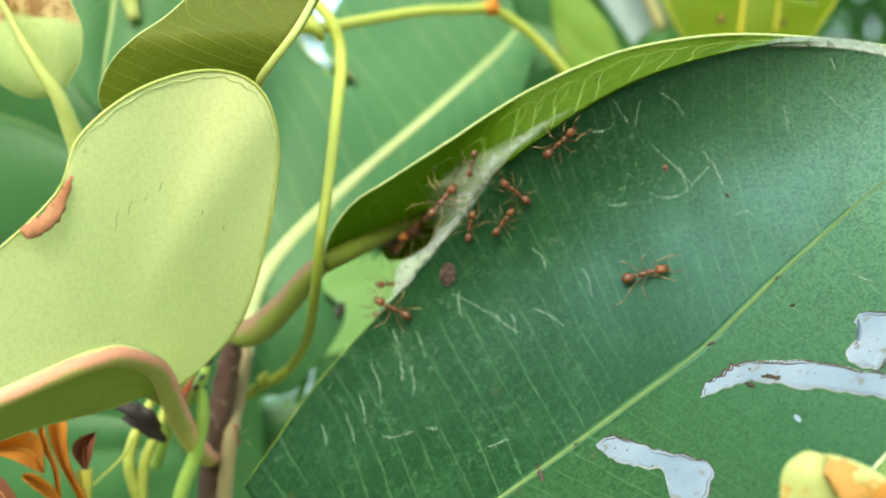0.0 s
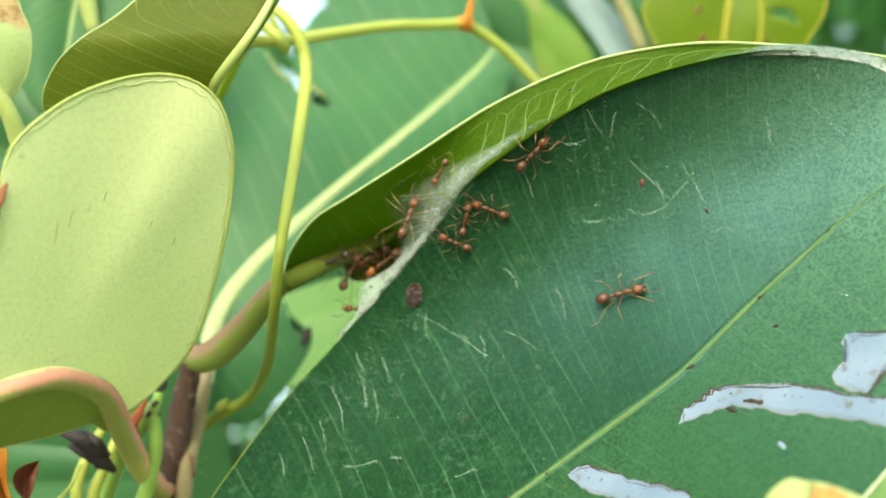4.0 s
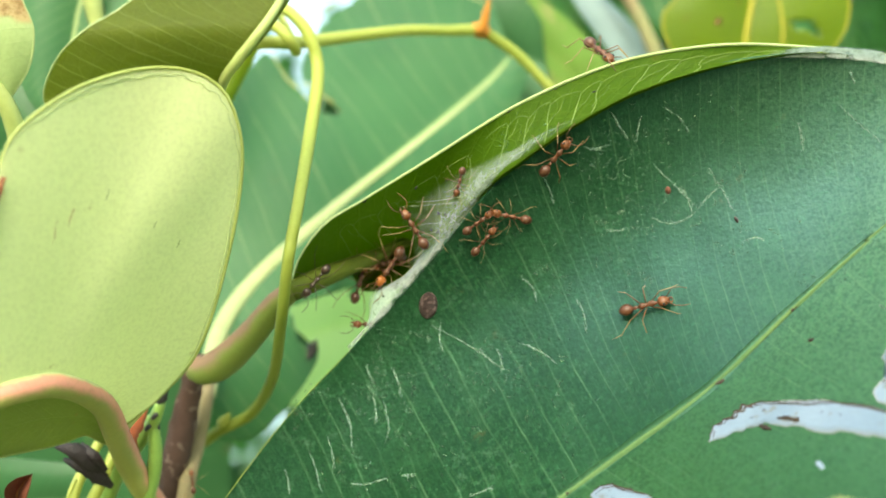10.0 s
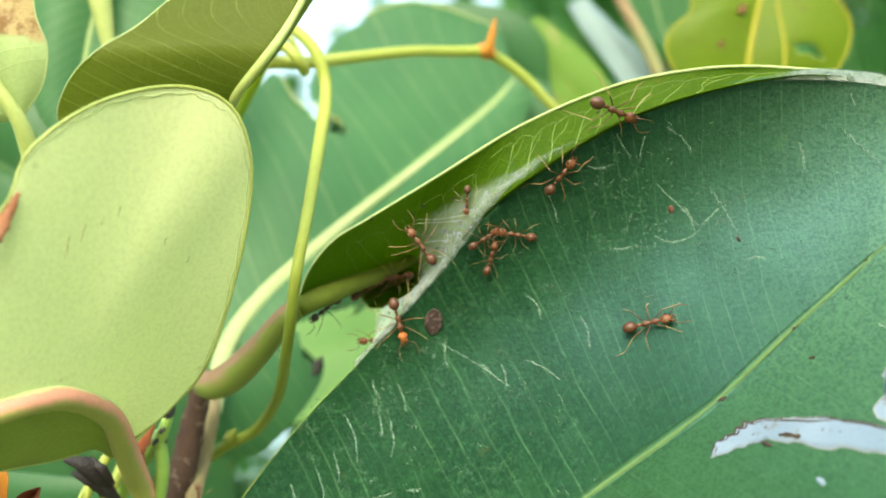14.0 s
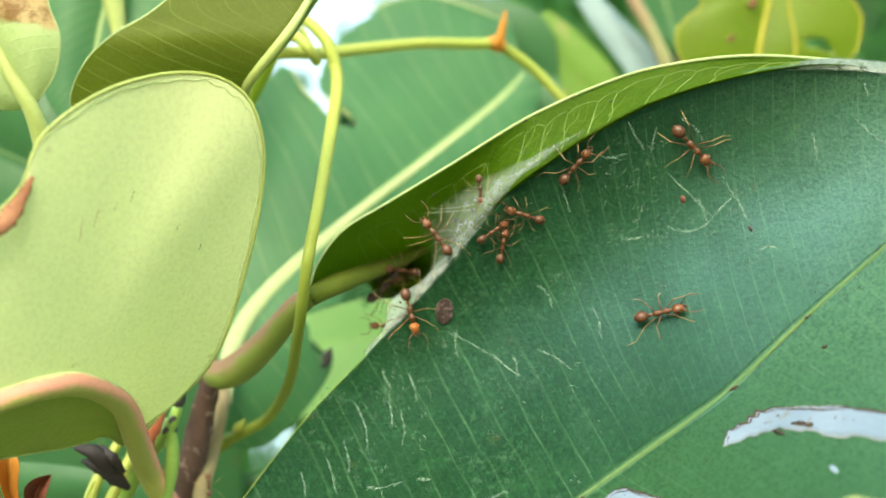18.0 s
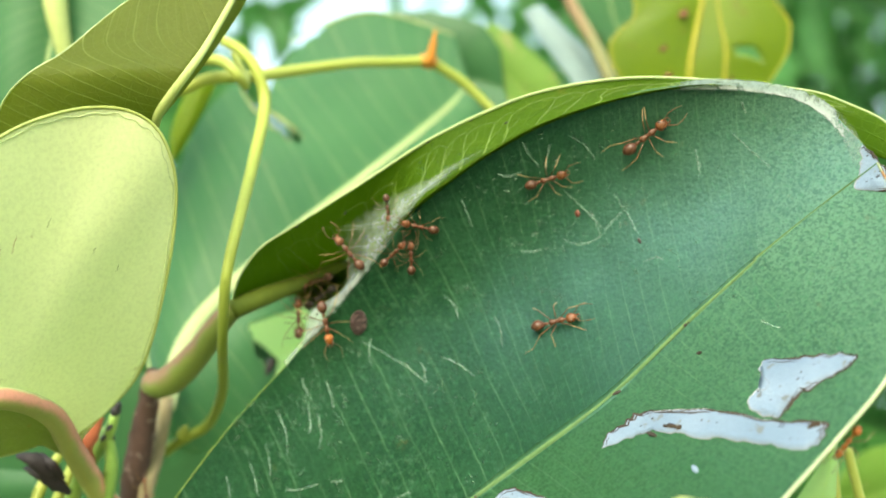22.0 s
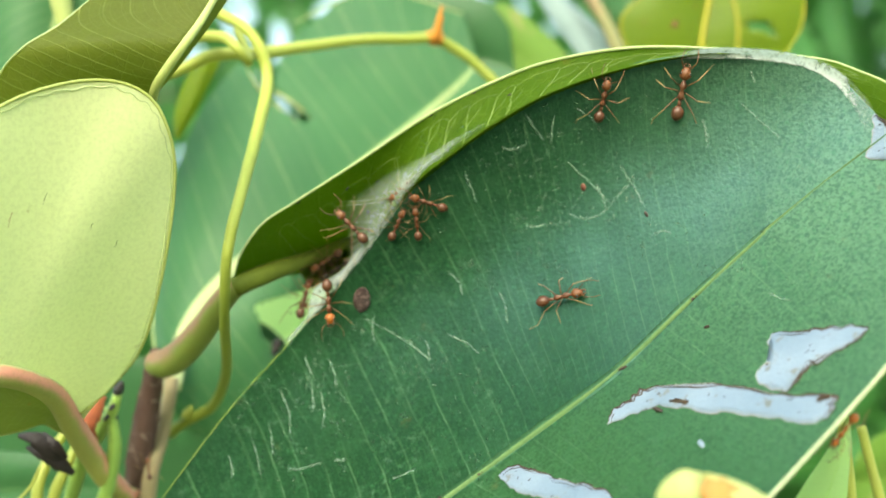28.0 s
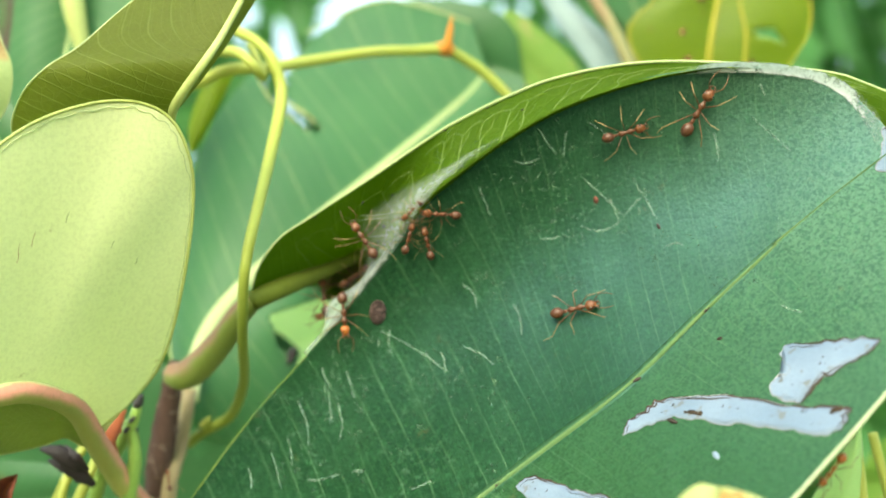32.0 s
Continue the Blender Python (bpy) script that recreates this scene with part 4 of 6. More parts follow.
# leaves farther behind
# Added dark blade: stands in for the broad leaf's own shadowed upper part.
blade("leaf", [(-30.35, 122, 63.79), (-20.66, 122, 70.54), (-6.21, 122, 73.83), (8.18, 122, 73.59), (19.30, 122, 69.88), (24.80, 122, 62.92)], [(-29.92, 124, 55.29), (-19.41, 124, 56.75), (-6.51, 124, 57.36), (6.34, 124, 56.36), (17.55, 124, 54.58), (25.84, 124, 52.05)], [(-27.30, 122, 42.09), (-17.70, 122, 38.76), (-4.92, 122, 37.79), (7.85, 122, 38.42), (19.00, 122, 39.87), (27.77, 122, 43.73)], M_DEEP, shrub, "dark blade added for the broad leaf's shadowed top", bulge=1.5, nu=40, nv=12)
blade("leaf", [(-51.48, 58.0, 26.3), (-51.56, 58.0, 31.36), (-49.98, 58.0, 37.02), (-46.73, 58.0, 43.53)], [(-50.81, 57.0, 26.05), (-49.5, 57.0, 30.56), (-46.9, 57.0, 36.8), (-43.53, 57.0, 43.53)], [(-50.59, 58.0, 26.16), (-47.74, 58.0, 30.4), (-44.63, 58.0, 36.28), (-40.73, 58.0, 43.91)], M_LIT, shrub, "narrow olive leaf hanging beside the vine", bulge=0.5, nu=24, nv=6)
blade("leaf", [(19.02, 125, 64.98), (22.22, 127, 71.63), (31.64, 128, 65.63), (40.21, 128, 57.06), (45.67, 128, 46.92)], [(19.02, 125, 63.44), (25.26, 126, 57.45), (29.99, 127, 52.98), (36.31, 128, 46.92), (44.11, 128, 40.69)], [(19.02, 125, 61.89), (20.62, 126, 52.81), (23.78, 127, 45.21), (30.08, 128, 39.13), (42.55, 128, 37.57)], M_FRESH, shrub, "light green leaf with a browning patch", bulge=1)
blade("leaf", [(-64.21, 150, -19.9), (-51.15, 152, -6.56), (-31.24, 155, 0.17), (-10.96, 158, 3.6), (9.65, 160, 1.9)], [(-64.21, 150, -41.64), (-49.47, 152, -26.75), (-31.24, 155, -20.2), (-10.96, 158, -13.53), (9.65, 160, 0.17)], [(-55.85, 150, -46.65), (-46.1, 152, -44.42), (-32.94, 155, -42.28), (-7.54, 158, -34.1), (9.65, 160, -1.55)], M_GLOW, shrub, "lime leaf behind the gap, sunlight put into its colour", bulge=2)
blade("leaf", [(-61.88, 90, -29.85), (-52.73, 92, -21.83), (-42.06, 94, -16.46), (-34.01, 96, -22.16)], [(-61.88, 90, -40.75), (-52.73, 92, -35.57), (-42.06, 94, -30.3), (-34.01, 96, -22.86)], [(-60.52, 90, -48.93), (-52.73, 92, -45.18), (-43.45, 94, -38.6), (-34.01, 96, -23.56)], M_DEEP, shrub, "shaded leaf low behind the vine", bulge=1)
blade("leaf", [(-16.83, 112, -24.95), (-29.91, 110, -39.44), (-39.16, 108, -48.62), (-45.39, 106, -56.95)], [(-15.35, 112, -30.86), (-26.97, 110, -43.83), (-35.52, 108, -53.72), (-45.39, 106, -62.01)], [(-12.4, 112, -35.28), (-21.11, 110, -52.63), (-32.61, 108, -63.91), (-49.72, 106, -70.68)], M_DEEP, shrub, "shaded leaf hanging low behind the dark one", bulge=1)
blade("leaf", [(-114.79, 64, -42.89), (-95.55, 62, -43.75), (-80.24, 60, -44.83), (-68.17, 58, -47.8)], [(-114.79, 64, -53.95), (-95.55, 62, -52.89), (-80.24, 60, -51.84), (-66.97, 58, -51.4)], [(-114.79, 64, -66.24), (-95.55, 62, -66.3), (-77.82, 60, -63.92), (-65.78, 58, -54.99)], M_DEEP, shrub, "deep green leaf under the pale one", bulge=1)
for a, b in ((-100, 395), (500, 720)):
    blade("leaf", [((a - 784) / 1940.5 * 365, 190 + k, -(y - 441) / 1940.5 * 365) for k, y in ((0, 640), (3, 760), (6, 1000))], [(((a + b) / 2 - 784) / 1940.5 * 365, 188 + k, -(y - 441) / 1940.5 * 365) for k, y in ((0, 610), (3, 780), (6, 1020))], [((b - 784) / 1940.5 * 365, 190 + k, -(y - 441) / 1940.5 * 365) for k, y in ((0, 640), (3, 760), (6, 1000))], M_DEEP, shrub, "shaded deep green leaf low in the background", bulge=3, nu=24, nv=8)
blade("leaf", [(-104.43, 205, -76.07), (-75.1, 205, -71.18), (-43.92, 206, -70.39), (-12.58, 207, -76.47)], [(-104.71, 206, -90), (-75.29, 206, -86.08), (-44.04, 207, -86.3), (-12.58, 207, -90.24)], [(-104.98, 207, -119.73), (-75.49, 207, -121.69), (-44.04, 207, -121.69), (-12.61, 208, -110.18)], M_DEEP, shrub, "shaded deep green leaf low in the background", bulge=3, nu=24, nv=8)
blade("leaf", [(-36.98, 122, 53.63), (-36.13, 120, 44.17), (-36.02, 116, 31.59), (-31.59, 112, 22.3)], [(-31.81, 122, 55.16), (-31.27, 120, 44.17), (-31.53, 116, 31.59), (-30.12, 112, 22.3)], [(-20.47, 122, 53.63), (-18.82, 120, 39.61), (-21.56, 116, 28.6), (-28.64, 112, 21.56)], M_DEEP, shrub, "deep green leaf showing through the bite", bulge=2, nu=24, nv=8)
# upper right
rib = [(72.43, 99, 45.91), (73.43, 99, 55.22), (75.3, 100, 64.06), (77.61, 101, 72.96), (81.55, 103, 86.61)]
left = [(58.19, 99.0, 45.13), (55.06, 99.0, 50.84), (52.92, 99.0, 55.85), (52.91, 99.0, 60.01), (55.62, 99.0, 63.46), (58.62, 99.0, 65.92), (59.05, 99.0, 70.95), (57.48, 99.0, 81.01)]
right = [(90.93, 99.0, 45.28), (94.5, 99.0, 50.3), (98.36, 99.0, 56.76), (99.23, 99.0, 63.64), (97.25, 99.0, 67.65), (93.85, 99.0, 72.52), (90.31, 99.0, 81.13)]
hole = [(84.55, 99, 58.14), (89.82, 99, 58.45), (92.08, 99, 54.16), (88.1, 99, 55.57), (85.26, 99, 56.13)]
lobed = blade("leaf", left, rib, right, M_LIT, shrub, "yellow-green lobed leaf with a hole and brown spots", bulge=1.5, nu=60, nv=22, holes=[[(p[0], p[2]) for p in hole]])
tube("midrib", [(p[0], p[1] - 0.5, p[2]) for p in rib], (0.8, 0.7, 0.5), M_YRIB, lobed, "yellow midrib", 8)
margin(left, 0.3, M_YRIB, lobed)
margin(hole + hole[:1], 0.4, M_RIM, lobed, "yellowed edge of the hole")
for c, w in (((71.6, 98, 66.75), 1.3), ((66.2, 98, 57.86), 0.9), ((67.33, 98, 50.73), 1.0), ((83.5, 98, 49.37), 0.8)):
    tube("scar", [(c[0] - w, c[1], c[2] - 0.4 * w), c, (c[0] + w * 0.6, c[1], c[2] + w)], (w * 0.3, w * 0.9, w * 0.4), M_SPOT, lobed, "reddish brown spot", 8, 0.3, squash=0.3)
margin(right, 0.3, M_YRIB, lobed)
tube("vein", [(81.37, 98, 46.51), (82.38, 98, 56.5), (81, 99, 66.73), (80.61, 100, 75.61)], (0.5, 0.4, 0.25), M_YRIB, lobed)
blade("leaf", [(31.69, 135, 76.46), (37.09, 133, 67.14), (44.01, 131, 57.15), (49.41, 130, 48.24)], [(34.79, 134, 78.18), (41.75, 132, 69.36), (47.98, 131, 61.16), (53.37, 130, 51.44)], [(37.34, 135, 78.92), (44.3, 133, 71.2), (51.16, 131, 63.58), (56.54, 130, 54.64)], M_SHEEN, shrub, "narrow leaf with a bluish sky sheen painted on", bulge=0.5, nu=24, nv=6)
tube("stalk", [(39.73, 124, 88.02), (45.2, 124, 75.49), (51.26, 123, 64.34), (56.49, 122, 51.74)], (1.6, 1.8, 2.0), M_STEM, shrub, "brownish green stalk", 10)
blade("leaf", [(44.41, 150, 102.21), (47.82, 150, 85.17), (54.6, 150, 74.98), (64.75, 150, 64.83)], [(56.27, 150, 102.25), (58.82, 150, 85.21), (61.37, 150, 75.01), (65.6, 150, 64.83)], [(73.2, 150, 102.31), (71.51, 150, 85.26), (68.97, 150, 75.04), (66.44, 150, 64.83)], M_BACK, shrub, "soft green leaf behind the lobed one")
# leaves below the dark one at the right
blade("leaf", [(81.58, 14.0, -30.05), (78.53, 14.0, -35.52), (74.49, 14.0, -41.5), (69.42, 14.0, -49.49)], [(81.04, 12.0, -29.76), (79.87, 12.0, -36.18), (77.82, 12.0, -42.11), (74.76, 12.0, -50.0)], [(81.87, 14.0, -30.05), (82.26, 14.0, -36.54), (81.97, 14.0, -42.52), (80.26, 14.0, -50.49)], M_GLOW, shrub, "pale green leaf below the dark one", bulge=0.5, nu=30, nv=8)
blade("leaf", [(113.12, 110.0, -57.67), (116.14, 110.0, -51.76), (123.51, 110.0, -47.35), (135.18, 110.0, -45.93)], [(113.71, 112.0, -61.03), (119.59, 112.0, -61.05), (126.95, 112.0, -59.58), (135.79, 112.0, -56.64)], [(112.11, 112.0, -68.49), (117.92, 112.0, -72.97), (126.7, 112.0, -74.46), (135.58, 112.0, -68.53)], M_FRESH, shrub, "light green leaf out of focus", bulge=1, nu=24, nv=8)
# Filler blade, added where the light green leaf should reach farther back.
blade("leaf", [(7.5, 150.0, 58.79), (19.75, 150.0, 62.02), (33.7, 150.0, 63.49), (47.57, 150.0, 58.06)], [(7.38, 150.0, 50.14), (19.61, 150.0, 50.78), (33.57, 150.0, 51.4), (47.89, 150.0, 54.6)], [(7.13, 150.0, 32.76), (19.38, 150.0, 32.54), (33.41, 150.0, 35.78), (48.37, 150.0, 49.4)], M_BACK, shrub, "soft green filler blade behind the vine", bulge=1, nu=24, nv=8)
# near leaf at the lower right
near_leaf = blade("leaf", [(37.58, -55, -37.52), (37.68, -55, -30.99), (38.36, -55, -28.38), (40.66, -55, -26.62), (42.61, -55, -26.82)], [(43.86, -56, -38.54), (43.82, -56, -32.72), (43.67, -56, -29.81), (43.56, -55, -28.06), (43.26, -55, -26.95)], [(54.39, -55, -37.51), (52.55, -55, -31.67), (49.69, -55, -29.19), (46.8, -55, -27.75), (43.9, -55, -26.96)], M_YELLOW, shrub, "small yellow leaf with an orange-brown blotch", bulge=1.5, nu=30, nv=10)
tube("scar", [(42.78, -56.6, -28.08), (44.53, -56.8, -28.95), (45.90, -56.9, -30.42), (46.62, -57, -32.34)], (1.0, 2.0, 2.4, 2.2), M_RUSTY, near_leaf, "orange-brown dying patch", 10, 0.25, n=30, squash=0.12)

# ---- vine ----
vine = thing_empty("vine", Vector((-0.05, 0.06, 1.3)))
tagged(vine, "twining lime-yellow vine with a small orange shoot", "vine")
tube("stem", [(-50.79, 50, -38.29), (-47.45, 49, -35.82), (-44.95, 48, -34.51), (-40, 46, -31.47), (-33.94, 32, -23.3), (-29.72, 14, -12.53), (-27.68, 7, -2.71), (-26.84, 7, 2.8), (-26.38, 9, 6.72), (-25.98, 24, 21.59), (-25.92, 36, 34.82), (-27.68, 37, 42.07), (-31.32, 38, 46.65), (-34.71, 40, 48.75), (-40, 43, 52.5), (-46, 46, 58)], (1.2, 1.1, 1.05, 1.0, 0.98, 0.98, 1.05, 1.15, 1.2, 1.2, 1.1, 1.0), M_VINELONG, vine, "lime stem that is darker olive towards its foot", 12, n=130)
tube("stem", [(-54, 44, 36.5), (-48.5, 46, 38.8), (-44.2, 46, 40.45), (-39.86, 44, 41.78), (-35.03, 42, 41.84), (-30, 46, 42.61), (-21.66, 54, 45.34), (-10.24, 62, 48.26), (-0.5, 68, 49.49), (6.05, 70, 49.9), (10.29, 72, 48.15), (15.5, 74, 44.69), (22.72, 76, 37.57), (29.41, 78, 30.06)], (1.2, 1.25, 1.3, 1.3, 1.25, 1.2, 1.2, 1.3, 1.2, 1.1, 1.0), M_VINE, vine, "", 12, n=90)
tube("stem", [(-47, 38, 42), (-41.5, 39, 44.6), (-37.67, 38, 44.79), (-33.9, 35, 43.51), (-31.05, 34, 40.72), (-30.22, 38, 39.31), (-31.98, 44, 42.9), (-34.54, 46, 47.84)], (1.0, 1.2, 1.1, 0.9, 0.7), M_VINE, vine, "", 10)
tube("node", [(-46.55, 48, -34.05), (-45.66, 47, -33.21), (-44.77, 46, -31.93)], (1.2, 0.9, 0.3), M_VINE, vine, "small brownish nub", 7, 0.3)
tube("node", [(4.29, 70, 50.27), (6.05, 70, 50.02), (8.32, 70, 49.52)], (1.4, 2.0, 1.3), M_ORANGE, vine, "orange swollen node", 10, 0.3)
tube("shoot", [(6.78, 69, 49.57), (7.37, 68, 52.61), (8.22, 67, 56.75)], (1.2, 0.9, 0.25), M_ORANGE, vine, "pointed orange shoot", 8, 0.2)
tube("stem", [(-52.2, 21.82, -26.2), (-53.8, 22.86, -29.9), (-58.05, 27, -34.69), (-62.95, 31.15, -41.22), (-66.92, 35.29, -49.62)], (0.9, 1.6, 1.6, 1.4), M_VINEG, vine, "speckled green stem", 10)
tube("stem", [(-54.39, 23.0, -29.03), (-53.94, 24.0, -32.84), (-54.09, 25.0, -37.82), (-56.25, 27.0, -45.26), (-58.97, 28.0, -51.52), (-61.06, 30.0, -57.92), (-64.11, 34.0, -70.51)], (1.0, 1.4, 1.5, 1.5, 1.5), M_VINEG, vine, "", 10)
tube("bud", [(-51.12, 20.79, -24.05), (-51.86, 21.3, -25.32), (-52.61, 21.82, -26.81)], (0.5, 1.1, 0.6), M_DARK, vine, "black shrivelled bud", 8, 0.2)

for a, b in (((-52.59, 20.99, -28.3), (-53.71, 21.41, -29.38)), ((-54.03, 21.82, -30.45), (-55.21, 22.44, -31.56)), ((-53.2, 23.27, -30.68), (-53.05, 23.48, -31.53))):
    tube("spot", [a, b], (0.3, 0.55, 0.25), M_DARK, vine, "black blotch", 6, 0.5, n=8, squash=0.5)

# ---- silk ----
inner = [(-17.77, 14, -17), (-15.12, 16, -11.68), (-14.8, 17, -7), (-9.27, 17, -4.04), (-7.22, 15, 0.1), (-10.49, 14, 6.7), (-6.59, 11, 9.85), (1.51, 8, 14.2), (10.73, 5, 18.32), (19.65, 2, 22.65)]
outer = [(-18.29, 13.32, -15.77), (-13.88, 12.61, -11.09), (-9.29, 11.48, -5.84), (-5.14, 10.11, -1.04), (-1.89, 8.72, 2.93), (1.22, 6.98, 7.11), (4.63, 5.02, 11.29), (9.16, 3.2, 15.2), (14.5, 1.29, 19.21), (19.8, 0.17, 21.96)]
strip = [(-17.24, 13.45, -16.75), (-12.26, 12.89, -12.55), (-7.59, 11.98, -7.4), (-3.34, 10.8, -2.58), (-0.09, 9.62, 1.33), (2.92, 8.01, 5.64), (6.14, 6.12, 9.96), (10.5, 4.29, 14.01), (15.67, 2.28, 18.22), (20.79, 0.94, 21.25)]
silk = thing_empty("silk_web", place(outer[3]))
tagged(silk, "torn white silk web binding two leaves together", "silk")
ni, nj = 70, 14
A, B, E = even(inner, ni), even(outer, ni), [b.lerp(e, 0.5) for b, e in zip(even(outer, ni), even(strip, ni))]
sv, su = [], []
for i in range(ni):
    for j in range(nj):
        w = j / (nj - 1)
        p = A[i].lerp(B[i], w / 0.77) if w < 0.77 else B[i].lerp(E[i], (w - 0.77) / 0.23)
        p.y += (0.6 * math.sin(math.pi * w) + 0.4 * noise.noise(Vector((p.x * 0.4, 0, p.z * 0.4)))) * max(0.0, 1 - w / 0.7)
        sv.append(place(p))
        su.append((i / (ni - 1), w))
sf = [(i * nj + j, (i + 1) * nj + j, (i + 1) * nj + j + 1, i * nj + j + 1) for i in range(ni - 1) for j in range(nj - 1)]
mesh_object("sheet", sv, sf, M_SILK, silk, "", su)
M_THREAD = plain_material("silk thread", (0.3, 0.36, 0.2), (0.4, 0.45, 0.3), 0.7, 900)
rnd = random.Random(21)
for k in range(6):
    i = rnd.randint(28, 46)
    a, b = A[i], B[i]
    out = a.lerp(b, 0.06) + Vector((rnd.uniform(-0.3, 0.3), -0.1, 0.0))
    mid = a.lerp(b, rnd.uniform(0.2, 0.6)) + Vector((rnd.uniform(-1, 1), -0.7, rnd.uniform(-0.5, 0.5)))
    tube("thread", [out, a.lerp(b, 0.15) + Vector((0, -0.4, 0.1)), mid, b.lerp(a, 0.1) + Vector((0, -0.5, 0))], (0.012, 0.03, 0.03, 0.015), M_THREAD, silk, "", 4, 0.3, n=12)

for line in (((-11.61, -8.41), (-12.41, -9.49), (-12.91, -10.28), (-13.51, -11.36)), ((-2.9, 7.02), (-2.6, 6.82), (-2.8, 6.63)), ((-2.52, 4.06), (-2.82, 3.67), (-3.02, 3.37)), ((-4.0, 4.17), (-3.71, 3.87)), ((-1.71, 6.72), (-1.42, 6.52)), ((-9.92, -6.25), (-10.12, -6.74)), ((-12.29, -7.02), (-12.0, -7.32)), ((-6.92, -2.42), (-6.43, -2.23)), ((-6.22, 11.39), (-6.61, 10.8)), ((0.18, 8.58), (-0.12, 8.28))):
    rest = []
    for x, z in line:
        k = min(range(ni), key=lambda i: min((A[i].lerp(B[i], w).x - x) ** 2 + (A[i].lerp(B[i], w).z - z) ** 2 for w in (0, 0.25, 0.5, 0.75, 1)))
        w = min(max((Vector((x, 0, z)) - Vector((A[k].x, 0, A[k].z))).length / max((B[k] - A[k]).length, 0.1), 0), 1)
        rest.append((x, A[k].lerp(B[k], w).y - 0.9, z))
    tube("debris", rest, (0.08, 0.2, 0.17, 0.06), M_DARK, silk, "dark crumb of debris", 6, 0.7, n=12)


def silk_sheet(first, second, material, parent, ni=50, nj=8, sag=0.3):
    A, B = even(first, ni), even(second, ni)
    vs, us = [], []
    for i in range(ni):
        for j in range(nj):
            w = j / (nj - 1)
            p = A[i].lerp(B[i], w)
            p.y += sag * math.sin(math.pi * w) + 0.25 * noise.noise(Vector((p.x * 0.6, 0, p.z * 0.6)))
            vs.append(place(p))
            us.append((i / (ni - 1), w))
    fs = [(i * nj + j, (i + 1) * nj + j, (i + 1) * nj + j + 1, i * nj + j + 1) for i in range(ni - 1) for j in range(nj - 1)]
    return mesh_object("sheet", vs, fs, material, parent, "", us)


M_SEAM = silk_material("thin silk seam", 0.34, 0.58, True)
seam = thing_empty("silk_seam", place((60, -6, 32)))
tagged(seam, "fuzzy white silk seam along the folded leaf edge", "silk")
silk_sheet([(47.86, -4.1, 31.4), (51, -4.41, 31.82), (54.95, -5.16, 32.24), (61.99, -5.84, 31.77), (69.64, -7.15, 30.1), (74.46, -8.56, 27.23), (78, -10.81, 22.2), (79.31, -13.19, 16.89)], [(48.03, -2.94, 30.04), (51.19, -3.23, 30.29), (55.23, -3.61, 30.32), (62.27, -4.56, 29.82), (69.21, -6.04, 28.14), (73.36, -7.48, 25.29), (75.99, -9.45, 20.66), (76.91, -11.68, 15.8)], M_SEAM, seam, 70)

# ---- marks on the dark leaf ----


def on_face(x, z, lift=0.0):
    y = face_y(x, z)
    return (x, y + 0.5 * noise.noise(Vector((x * 0.09, y * 0.02, z * 0.09))) - lift, z)


